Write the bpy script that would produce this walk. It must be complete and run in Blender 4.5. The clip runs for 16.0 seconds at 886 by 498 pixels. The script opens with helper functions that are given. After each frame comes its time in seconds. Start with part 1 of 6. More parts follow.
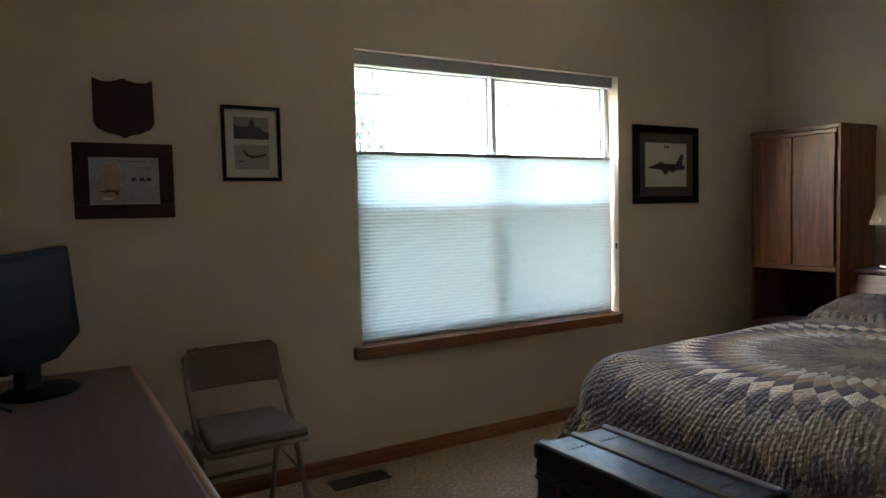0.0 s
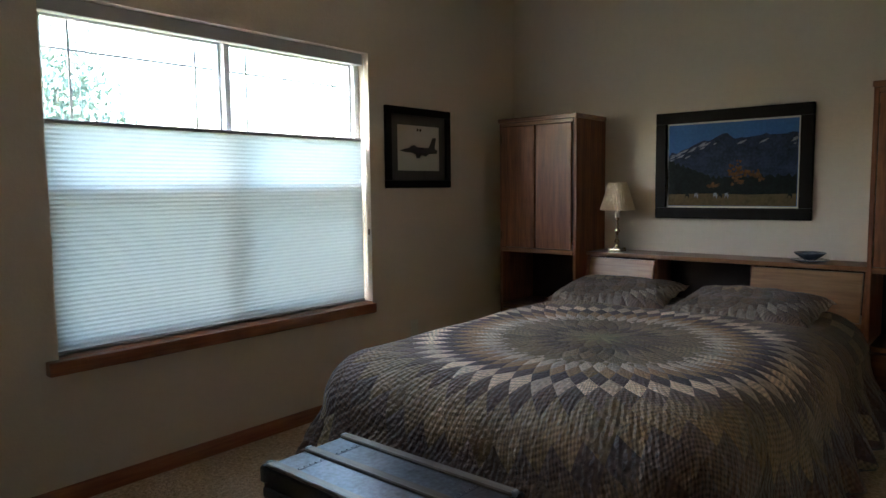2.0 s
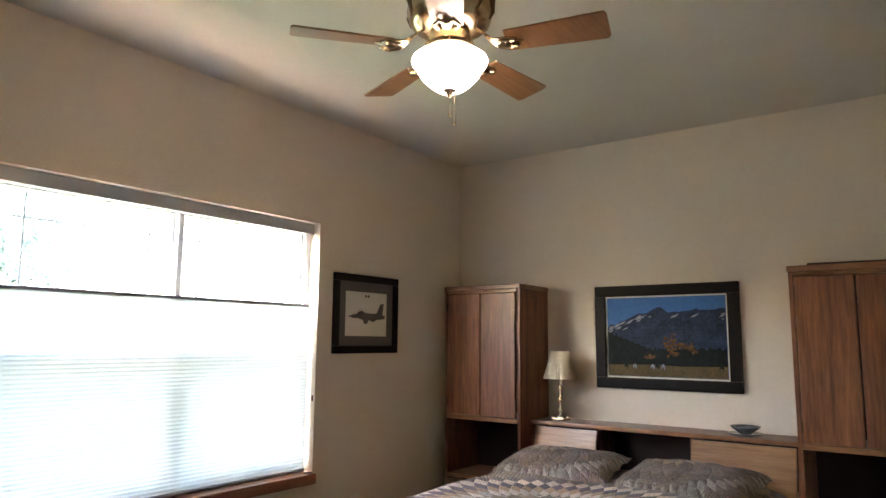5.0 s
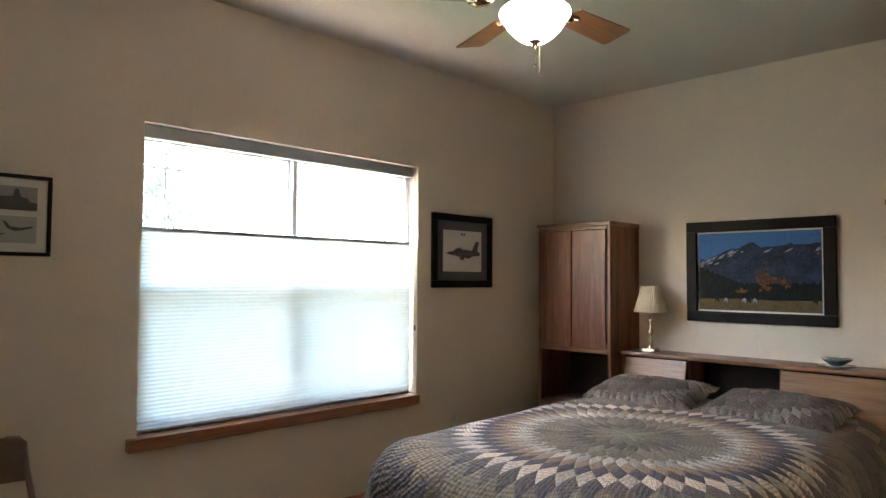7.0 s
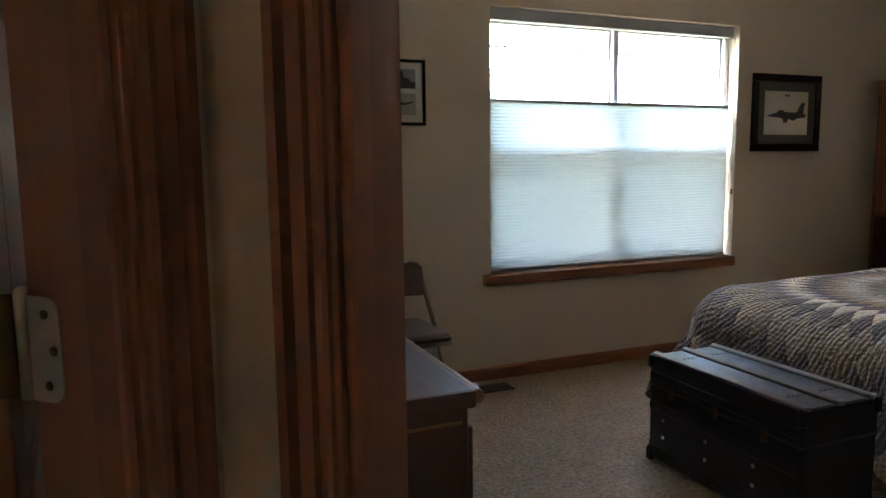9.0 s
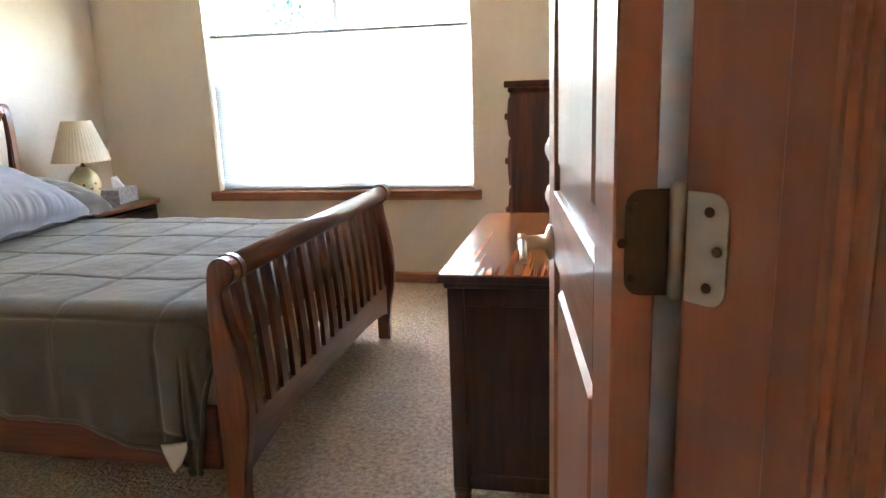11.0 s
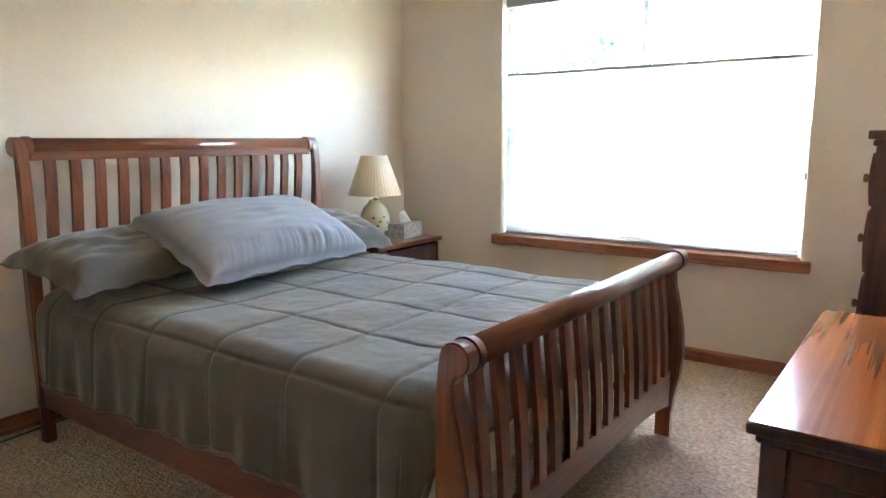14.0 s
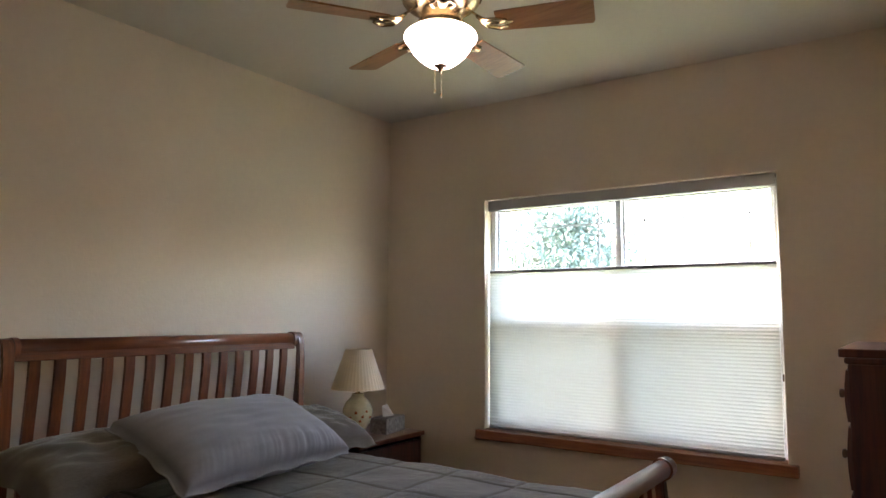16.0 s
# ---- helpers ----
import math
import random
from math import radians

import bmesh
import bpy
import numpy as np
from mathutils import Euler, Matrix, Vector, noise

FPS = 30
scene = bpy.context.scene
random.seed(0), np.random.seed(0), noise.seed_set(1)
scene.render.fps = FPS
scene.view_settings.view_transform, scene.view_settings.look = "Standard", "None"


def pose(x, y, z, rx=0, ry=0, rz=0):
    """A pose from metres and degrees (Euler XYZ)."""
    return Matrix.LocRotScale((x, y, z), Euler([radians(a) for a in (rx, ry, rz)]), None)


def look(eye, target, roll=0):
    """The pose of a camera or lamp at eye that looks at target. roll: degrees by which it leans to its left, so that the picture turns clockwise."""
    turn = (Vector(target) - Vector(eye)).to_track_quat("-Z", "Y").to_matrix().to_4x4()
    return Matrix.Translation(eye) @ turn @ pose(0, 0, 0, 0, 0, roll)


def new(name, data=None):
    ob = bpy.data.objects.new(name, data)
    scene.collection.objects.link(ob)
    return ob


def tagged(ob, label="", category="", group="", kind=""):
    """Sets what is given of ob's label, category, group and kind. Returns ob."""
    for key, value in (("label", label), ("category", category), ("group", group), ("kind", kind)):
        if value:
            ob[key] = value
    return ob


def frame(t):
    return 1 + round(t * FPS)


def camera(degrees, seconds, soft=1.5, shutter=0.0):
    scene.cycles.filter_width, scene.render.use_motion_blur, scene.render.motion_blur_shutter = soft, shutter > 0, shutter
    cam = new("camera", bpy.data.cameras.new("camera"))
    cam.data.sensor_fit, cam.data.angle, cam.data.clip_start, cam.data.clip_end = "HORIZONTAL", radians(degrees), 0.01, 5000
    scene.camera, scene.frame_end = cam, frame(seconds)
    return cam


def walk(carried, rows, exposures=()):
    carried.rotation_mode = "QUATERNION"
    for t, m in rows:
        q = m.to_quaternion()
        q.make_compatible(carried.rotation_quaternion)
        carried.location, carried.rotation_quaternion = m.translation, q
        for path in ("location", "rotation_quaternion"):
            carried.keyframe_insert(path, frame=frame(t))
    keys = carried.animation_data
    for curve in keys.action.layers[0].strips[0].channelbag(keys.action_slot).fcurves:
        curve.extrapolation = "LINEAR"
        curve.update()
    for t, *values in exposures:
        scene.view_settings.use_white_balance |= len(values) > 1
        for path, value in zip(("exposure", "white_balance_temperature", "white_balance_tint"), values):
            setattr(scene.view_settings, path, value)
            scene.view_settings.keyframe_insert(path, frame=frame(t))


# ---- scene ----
cam = camera(66.2, 16.0)
PATH = [
    (0, (-0.303, -3.093, 1.276), (0.714, -1.375, 1.161), -1.3),
    (0.5, (-0.257, -3.025, 1.286), (0.917, -1.412, 1.146), -0.8),
    (1, (-0.144, -2.944, 1.266), (1.162, -1.437, 1.122), -0.7),
    (1.5, (-0.049, -2.924, 1.268), (1.371, -1.525, 1.108), -0.7),
    (2, (0.002, -2.95, 1.281), (1.518, -1.658, 1.103), -0.7),
    (2.5, (0.03, -2.973, 1.299), (1.612, -1.761, 1.13), -0.8),
    (3, (0.034, -2.988, 1.325), (1.658, -1.823, 1.243), -0.6),
    (3.5, (-0.013, -2.941, 1.332), (1.645, -1.824, 1.401), -0.4),
    (4, (-0.02, -2.976, 1.345), (1.63, -1.863, 1.542), -0.2),
    (4.2, (-0.019, -3.014, 1.357), (1.618, -1.89, 1.592), -0.3),
    (6.4, (-0.153, -3.041, 1.369), (1.365, -1.756, 1.584), 0.5),
    (6.5, (-0.163, -3.051, 1.372), (1.347, -1.754, 1.562), 0.6),
    (7, (-0.215, -3.200, 1.341), (1.210, -1.800, 1.430), 0.4),
    (7.5, (-0.302, -3.238, 1.303), (1.04, -1.755, 1.303), 0.0),
    (8, (-0.345, -3.238, 1.277), (0.857, -1.643, 1.186), -0.1),
    (8.5, (-0.490, -3.263, 1.223), (0.525, -1.547, 1.059), -0.7),
    (9, (-0.617, -3.394, 1.207), (0.13, -1.554, 0.968), -0.7),
    (9.5, (-0.674, -3.419, 1.194), (-0.212, -1.496, 0.893), -1.0),
    (10, (-0.727, -3.392, 1.188), (-0.54, -1.434, 0.825), -0.8),
    (10.2, (-0.746, -3.386, 1.19), (-0.672, -1.425, 0.804), -1.2),
    (12.5, (-0.892, -3.062, 1.167), (-1.911, -1.406, 0.7), -1.2),
    (13, (-0.909, -3.003, 1.177), (-2.007, -1.388, 0.745), -0.9),
    (13.5, (-0.927, -2.926, 1.189), (-2.063, -1.324, 0.81), -0.3),
    (14, (-0.939, -2.856, 1.218), (-2.1, -1.259, 0.901), -0.2),
    (14.5, (-0.934, -2.813, 1.251), (-2.116, -1.216, 1.025), -0.2),
    (15, (-0.935, -2.82, 1.282), (-2.111, -1.205, 1.196), -0.3),
    (15.5, (-0.944, -2.875, 1.31), (-2.09, -1.238, 1.383), 0.0),
    (16, (-0.93, -2.91, 1.336), (-2.054, -1.268, 1.53), 0.4),
]
walk(cam, [(t, look(eye, target, roll)) for t, eye, target, roll in PATH], exposures=[(0, 5.98, 6000, 15), (1.0, 5.88, 5950, 15), (2.0, 5.73, 5950, 15), (2.5, 5.93, 5950, 15), (3.0, 6.28, 5930, 18), (3.5, 6.29, 6130, 20), (4.2, 6.86, 6330, 22), (6.3, 7.09, 6280, 20), (7.0, 6.83, 6180, 19), (7.5, 6.36, 6080, 18), (8.0, 6.02, 6090, 17), (8.5, 5.97, 6040, 17), (9.0, 6.07, 6040, 17), (9.5, 6.42, 6140, 19), (10.2, 7.76, 6300, 23), (12.3, 8.04, 5770, 17), (14.0, 7.99, 5770, 18), (15.0, 7.44, 6250, 22), (15.5, 6.80, 6450, 25), (16.0, 6.28, 6600, 27)])

# ---------------------------------------------------------------- light
world = bpy.data.worlds.new("world")
scene.world = world
world.use_nodes = True
wn = world.node_tree.nodes
sky = wn.new("ShaderNodeTexSky")
sky.sky_type = 'NISHITA'
sky.sun_disc = False
sky.sun_elevation, sky.sun_rotation = radians(47), radians(260)
sky.air_density, sky.dust_density, sky.ozone_density = 1.6, 5.0, 1.0
wn["Background"].inputs["Strength"].default_value = 0.115
world.node_tree.links.new(sky.outputs[0], wn["Background"].inputs["Color"])

sun = new("sun", bpy.data.lights.new("sun", 'SUN'))
sun.data.energy, sun.data.angle, sun.data.color = 1.2, radians(12), (1.0, 0.96, 0.9)
sun.matrix_world = look((-9, -1.5, 10), (0, 0, 0))

# ---------------------------------------------------------------- materials
MATS = {}


def mat(name, base=(0.5, 0.5, 0.5), rough=0.6, metal=0.0, vary=0.12, scale=6.0, fine=60.0, bump=0.0, bump_scale=200.0, stretch=(1, 1, 1), coat=0.0, sheen=0.0, spec=0.5):
    """A surface with two scales of variation and a fine relief."""
    m = bpy.data.materials.new(name)
    m.use_nodes = True
    n, l = m.node_tree.nodes, m.node_tree.links
    b = n["Principled BSDF"]
    tc = n.new("ShaderNodeTexCoord")
    mp = n.new("ShaderNodeMapping")
    mp.inputs["Scale"].default_value = stretch
    l.new(tc.outputs["Object"], mp.inputs[0])
    n1, n2 = n.new("ShaderNodeTexNoise"), n.new("ShaderNodeTexNoise")
    n1.inputs["Scale"].default_value, n2.inputs["Scale"].default_value = scale, fine
    n1.inputs["Detail"].default_value = 4
    for q in (n1, n2):
        l.new(mp.outputs[0], q.inputs["Vector"])
    add = n.new("ShaderNodeMath")
    add.operation = 'ADD'
    l.new(n1.outputs["Fac"], add.inputs[0])
    l.new(n2.outputs["Fac"], add.inputs[1])
    rng = n.new("ShaderNodeMapRange")
    rng.inputs["From Min"].default_value, rng.inputs["From Max"].default_value = 0.6, 1.4
    rng.inputs["To Min"].default_value, rng.inputs["To Max"].default_value = 1 - vary, 1 + vary
    l.new(add.outputs[0], rng.inputs["Value"])
    mix = n.new("ShaderNodeVectorMath")
    mix.operation = 'SCALE'
    mix.inputs[0].default_value = base
    l.new(rng.outputs[0], mix.inputs["Scale"])
    l.new(mix.outputs[0], b.inputs["Base Color"])
    b.inputs["Roughness"].default_value, b.inputs["Metallic"].default_value = rough, metal
    b.inputs["Coat Weight"].default_value, b.inputs["Coat Roughness"].default_value = coat, 0.12
    b.inputs["Sheen Weight"].default_value = sheen
    b.inputs["Specular IOR Level"].default_value = spec
    if bump:
        n3, bp = n.new("ShaderNodeTexNoise"), n.new("ShaderNodeBump")
        n3.inputs["Scale"].default_value, n3.inputs["Detail"].default_value = bump_scale, 3
        l.new(mp.outputs[0], n3.inputs["Vector"])
        l.new(n3.outputs["Fac"], bp.inputs["Height"])
        bp.inputs["Strength"].default_value, bp.inputs["Distance"].default_value = bump, 0.004
        l.new(bp.outputs[0], b.inputs["Normal"])
    MATS[name] = m
    return m


def wood(name, dark, light, rough=0.4, coat=0.2, rings=9.0, axis=2, streak=14.0, per_piece=0.12, var=0.75, long=0.07):
    """Wood with long grain along an axis, pores and board-to-board variation."""
    m = bpy.data.materials.new(name)
    m.use_nodes = True
    n, l = m.node_tree.nodes, m.node_tree.links
    b = n["Principled BSDF"]
    tc, mp, oi = n.new("ShaderNodeTexCoord"), n.new("ShaderNodeMapping"), n.new("ShaderNodeObjectInfo")
    s = [1.0, 1.0, 1.0]
    s[axis] = long
    mp.inputs["Scale"].default_value = s
    l.new(tc.outputs["Object"], mp.inputs["Vector"])
    off = n.new("ShaderNodeVectorMath")
    off.operation = 'MULTIPLY_ADD'
    l.new(oi.outputs["Random"], off.inputs[0])
    off.inputs[1].default_value = (7, 5, 3)
    l.new(mp.outputs[0], off.inputs[2])
    big, wave, pore = n.new("ShaderNodeTexNoise"), n.new("ShaderNodeTexNoise"), n.new("ShaderNodeTexNoise")
    big.inputs["Scale"].default_value, big.inputs["Detail"].default_value = rings, 3
    big.inputs["Distortion"].default_value = 1.2
    wave.inputs["Scale"].default_value, wave.inputs["Detail"].default_value = streak * 5, 4
    pore.inputs["Scale"].default_value = streak * 22
    for q in (big, wave, pore):
        l.new(off.outputs[0], q.inputs["Vector"])
    a1, a2 = n.new("ShaderNodeMath"), n.new("ShaderNodeMath")
    a1.operation = a2.operation = 'MULTIPLY_ADD'
    l.new(big.outputs["Fac"], a1.inputs[0])
    a1.inputs[1].default_value = var
    l.new(wave.outputs["Fac"], a1.inputs[2])
    l.new(pore.outputs["Fac"], a2.inputs[0])
    a2.inputs[1].default_value = 0.35
    l.new(a1.outputs[0], a2.inputs[2])
    ramp = n.new("ShaderNodeValToRGB")
    ramp.color_ramp.elements[0].position, ramp.color_ramp.elements[1].position = 0.37, 0.63
    ramp.color_ramp.elements[0].color, ramp.color_ramp.elements[1].color = (*dark, 1), (*light, 1)
    sc = n.new("ShaderNodeMath")
    sc.operation = 'MULTIPLY'
    sc.inputs[1].default_value = 0.5 / (0.5 * var + 0.675)
    l.new(a2.outputs[0], sc.inputs[0])
    l.new(sc.outputs[0], ramp.inputs[0])
    hv = n.new("ShaderNodeHueSaturation")
    mr = n.new("ShaderNodeMapRange")
    mr.inputs["To Min"].default_value, mr.inputs["To Max"].default_value = 1 - per_piece, 1 + per_piece
    l.new(oi.outputs["Random"], mr.inputs[0])
    l.new(mr.outputs[0], hv.inputs["Value"])
    l.new(ramp.outputs[0], hv.inputs["Color"])
    l.new(hv.outputs[0], b.inputs["Base Color"])
    b.inputs["Roughness"].default_value = rough
    b.inputs["Coat Weight"].default_value, b.inputs["Coat Roughness"].default_value = coat, 0.15
    bp = n.new("ShaderNodeBump")
    bp.inputs["Strength"].default_value, bp.inputs["Distance"].default_value = 0.15, 0.002
    l.new(a2.outputs[0], bp.inputs["Height"])
    l.new(bp.outputs[0], b.inputs["Normal"])
    MATS[name] = m
    return m


def glow(name, color, strength):
    m = bpy.data.materials.new(name)
    m.use_nodes = True
    b = m.node_tree.nodes["Principled BSDF"]
    b.inputs["Base Color"].default_value = (*color, 1)
    b.inputs["Emission Color"].default_value = (*color, 1)
    b.inputs["Emission Strength"].default_value = strength
    b.inputs["Roughness"].default_value = 0.3
    return m


def translucent(name, color, share, trans_color=None, rough=0.9):
    """Cloth or paper that lets light through."""
    m = bpy.data.materials.new(name)
    m.use_nodes = True
    n, l = m.node_tree.nodes, m.node_tree.links
    out = n["Material Output"]
    b = n["Principled BSDF"]
    b.inputs["Base Color"].default_value = (*color, 1)
    b.inputs["Roughness"].default_value = rough
    tr, mx = n.new("ShaderNodeBsdfTranslucent"), n.new("ShaderNodeMixShader")
    tr.inputs["Color"].default_value = (*(trans_color or color), 1)
    mx.inputs[0].default_value = share
    l.new(b.outputs[0], mx.inputs[1])
    l.new(tr.outputs[0], mx.inputs[2])
    l.new(mx.outputs[0], out.inputs[0])
    return m


def glass(name):
    m = bpy.data.materials.new(name)
    m.use_nodes = True
    n, l = m.node_tree.nodes, m.node_tree.links
    tr, gl, mx = n.new("ShaderNodeBsdfTransparent"), n.new("ShaderNodeBsdfGlossy"), n.new("ShaderNodeMixShader")
    tr.inputs["Color"].default_value = (0.93, 0.96, 0.95, 1)
    gl.inputs["Roughness"].default_value = 0.02
    mx.inputs[0].default_value = 0.06
    l.new(tr.outputs[0], mx.inputs[1])
    l.new(gl.outputs[0], mx.inputs[2])
    l.new(mx.outputs[0], n["Material Output"].inputs[0])
    return m


def screen_mesh(name):
    m = bpy.data.materials.new(name)
    m.use_nodes = True
    n, l = m.node_tree.nodes, m.node_tree.links
    tr, df, mx = n.new("ShaderNodeBsdfTransparent"), n.new("ShaderNodeBsdfDiffuse"), n.new("ShaderNodeMixShader")
    df.inputs["Color"].default_value = (0.05, 0.05, 0.055, 1)
    mx.inputs[0].default_value = 0.34
    l.new(tr.outputs[0], mx.inputs[1])
    l.new(df.outputs[0], mx.inputs[2])
    l.new(mx.outputs[0], n["Material Output"].inputs[0])
    return m


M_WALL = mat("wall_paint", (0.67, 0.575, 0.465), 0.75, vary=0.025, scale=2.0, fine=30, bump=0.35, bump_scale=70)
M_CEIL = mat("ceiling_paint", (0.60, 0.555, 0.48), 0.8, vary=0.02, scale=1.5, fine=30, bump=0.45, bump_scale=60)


def carpet_material():
    """Cut pile: tufts of a centimetre, trodden patches, and pale and dark yarn."""
    m = bpy.data.materials.new("carpet")
    m.use_nodes = True
    n, l = m.node_tree.nodes, m.node_tree.links
    b = n["Principled BSDF"]
    tc = n.new("ShaderNodeTexCoord")
    bend = n.new("ShaderNodeTexNoise")
    bend.inputs["Scale"].default_value, bend.inputs["Detail"].default_value = 55, 4
    tuft = n.new("ShaderNodeTexVoronoi")
    tuft.inputs["Scale"].default_value, tuft.inputs["Randomness"].default_value = 95, 1.0
    patch, yarn = n.new("ShaderNodeTexNoise"), n.new("ShaderNodeTexNoise")
    patch.inputs["Scale"].default_value, patch.inputs["Detail"].default_value = 9, 5
    yarn.inputs["Scale"].default_value, yarn.inputs["Detail"].default_value = 210, 2
    for q in (bend, tuft, patch, yarn):
        l.new(tc.outputs["Object"], q.inputs["Vector"])

    def calc(op, a, c, d=None):
        q = n.new("ShaderNodeMath")
        q.operation = op
        for k, v in enumerate((a, c, d)):
            if isinstance(v, (int, float)):
                q.inputs[k].default_value = v
            elif v is not None:
                l.new(v, q.inputs[k])
        return q.outputs[0]
    h = calc('ADD', calc('MULTIPLY', bend.outputs["Fac"], 1.6), calc('MULTIPLY', calc('SUBTRACT', 0.7, tuft.outputs["Distance"]), 0.7))
    tone = calc('ADD', calc('MULTIPLY', bend.outputs["Fac"], 1.9), calc('MULTIPLY', yarn.outputs["Fac"], 0.9))
    tone = calc('ADD', tone, calc('MULTIPLY', patch.outputs["Fac"], 0.55))
    tone = calc('ADD', calc('MULTIPLY', tuft.outputs["Distance"], -0.35), tone)
    rng = n.new("ShaderNodeMapRange")
    rng.inputs["From Min"].default_value, rng.inputs["From Max"].default_value = 1.05, 2.05
    l.new(tone, rng.inputs["Value"])
    ramp = n.new("ShaderNodeValToRGB")
    ramp.color_ramp.elements[0].color = (0.27, 0.178, 0.112, 1)
    ramp.color_ramp.elements[1].color = (0.67, 0.485, 0.335, 1)
    l.new(rng.outputs[0], ramp.inputs[0])
    l.new(ramp.outputs[0], b.inputs["Base Color"])
    b.inputs["Roughness"].default_value = 0.95
    b.inputs["Sheen Weight"].default_value = 0.1
    bp = n.new("ShaderNodeBump")
    bp.inputs["Strength"].default_value, bp.inputs["Distance"].default_value = 0.75, 0.009
    l.new(h, bp.inputs["Height"])
    l.new(bp.outputs[0], b.inputs["Normal"])
    return m


M_CARPET = carpet_material()
M_TRIM = wood("alder_trim", (0.325, 0.138, 0.083), (0.390, 0.170, 0.102), 0.42, 0.2, per_piece=0.12, rings=5.0, streak=9.0)
M_TRIM.node_tree.nodes["Bump"].inputs["Strength"].default_value = 0.04
M_TRIM_X = wood("alder_trim_level", (0.19, 0.060, 0.026), (0.38, 0.145, 0.060), 0.4, 0.25, axis=0, per_piece=0.06)
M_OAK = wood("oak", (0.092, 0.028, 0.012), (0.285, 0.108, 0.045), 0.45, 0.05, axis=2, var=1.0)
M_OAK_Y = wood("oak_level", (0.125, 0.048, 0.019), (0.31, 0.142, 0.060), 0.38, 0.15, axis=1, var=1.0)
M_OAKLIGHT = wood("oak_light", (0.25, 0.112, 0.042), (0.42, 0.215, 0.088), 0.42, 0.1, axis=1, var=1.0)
M_CHERRY = wood("cherry_stain", (0.095, 0.023, 0.007), (0.230, 0.066, 0.019), 0.3, 0.45, axis=2)
M_CHERRY_Y = wood("cherry_stain_level", (0.090, 0.022, 0.007), (0.215, 0.061, 0.018), 0.28, 0.5, axis=1)
M_CHERRY_X = wood("cherry_stain_long", (0.06, 0.014, 0.008), (0.18, 0.05, 0.022), 0.32, 0.4, axis=0)
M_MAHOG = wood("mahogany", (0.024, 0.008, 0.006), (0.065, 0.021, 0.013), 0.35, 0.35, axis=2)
M_MAHOG_RED = wood("red_mahogany", (0.040, 0.012, 0.008), (0.115, 0.033, 0.017), 0.35, 0.35, axis=2)
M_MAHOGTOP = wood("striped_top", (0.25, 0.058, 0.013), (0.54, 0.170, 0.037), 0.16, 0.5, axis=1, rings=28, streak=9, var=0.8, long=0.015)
M_DESK = wood("desk_laminate", (0.105, 0.048, 0.032), (0.150, 0.072, 0.047), 0.5, 0.0, axis=1)
M_WHITE = mat("white_vinyl", (0.78, 0.79, 0.80), 0.4, vary=0.02)
M_PLATE = mat("plastic_ivory", (0.66, 0.62, 0.52), 0.4, vary=0.02)
M_BLACK = mat("black_plastic", (0.012, 0.012, 0.013), 0.35, vary=0.1)
M_CASE = mat("monitor_case", (0.006, 0.006, 0.006), 0.6, spec=0.08, vary=0.1)
M_SCREEN = mat("dark_screen", (0.005, 0.005, 0.005), 0.5, spec=0.12, vary=0.05)
M_BLACKFRAME = mat("black_frame", (0.011, 0.008, 0.007), 0.5, spec=0.12, vary=0.2)
M_BRASS = mat("brass", (0.50, 0.40, 0.26), 0.25, 1.0, vary=0.08)
M_NICKEL = mat("satin_nickel", (0.62, 0.58, 0.50), 0.3, 1.0, vary=0.05)
M_HINGE = mat("hinge_steel", (0.70, 0.68, 0.62), 0.38, 1.0, vary=0.06)
M_BRONZE = mat("dark_bronze", (0.12, 0.075, 0.045), 0.35, 0.9, vary=0.15)
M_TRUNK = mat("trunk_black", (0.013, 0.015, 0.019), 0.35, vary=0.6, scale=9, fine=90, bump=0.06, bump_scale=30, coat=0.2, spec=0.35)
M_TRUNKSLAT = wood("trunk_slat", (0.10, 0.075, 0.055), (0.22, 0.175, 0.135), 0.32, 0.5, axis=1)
# lid tin, its base lifted to blue-grey to carry the window's reflection
M_TRUNKTOP = mat("trunk_tin_sheen", (0.14, 0.158, 0.185), 0.28, 0.7, vary=0.55, scale=14, fine=70, bump=0.12, bump_scale=25, coat=0.3)
M_TRUNKMETAL = mat("worn_tin", (0.30, 0.31, 0.33), 0.35, 0.9, vary=0.35, fine=120)
M_DUVET = mat("duvet_grey", (0.100, 0.083, 0.059), 0.9, vary=0.16, scale=4, fine=160, bump=0.5, bump_scale=320, sheen=0.40, stretch=(1, 0.25, 1))
M_DUVET.node_tree.nodes["Principled BSDF"].inputs["Sheen Tint"].default_value = (1.0, 0.97, 0.86, 1)
M_DUVET.node_tree.nodes["Principled BSDF"].inputs["Sheen Roughness"].default_value = 0.35
M_PILLOW = mat("pillow_bluegrey", (0.205, 0.200, 0.200), 0.85, vary=0.05, bump=0.15, bump_scale=300, sheen=0.2)
M_SHEET = mat("sheet_cream", (0.62, 0.54, 0.42), 0.9, vary=0.06)
M_CHAIR = mat("chair_enamel", (0.21, 0.15, 0.105), 0.45, vary=0.08)
M_CHAIRPAD = mat("chair_pad", (0.165, 0.115, 0.08), 0.75, vary=0.12, bump=0.3)
M_MILK = translucent("milk_glass", (0.85, 0.85, 0.86), 0.25, rough=0.15)
M_SHADE = translucent("lamp_shade", (0.80, 0.68, 0.50), 0.3)
M_CERAMIC = mat("cream_ceramic", (0.66, 0.58, 0.36), 0.2, vary=0.12, scale=18, coat=0.5)
M_FLOWER = mat("flower_paint", (0.42, 0.12, 0.04), 0.25, vary=0.3)
M_BLIND = translucent("blind_cloth", (0.78, 0.78, 0.76), 0.5, (0.215, 0.234, 0.212))
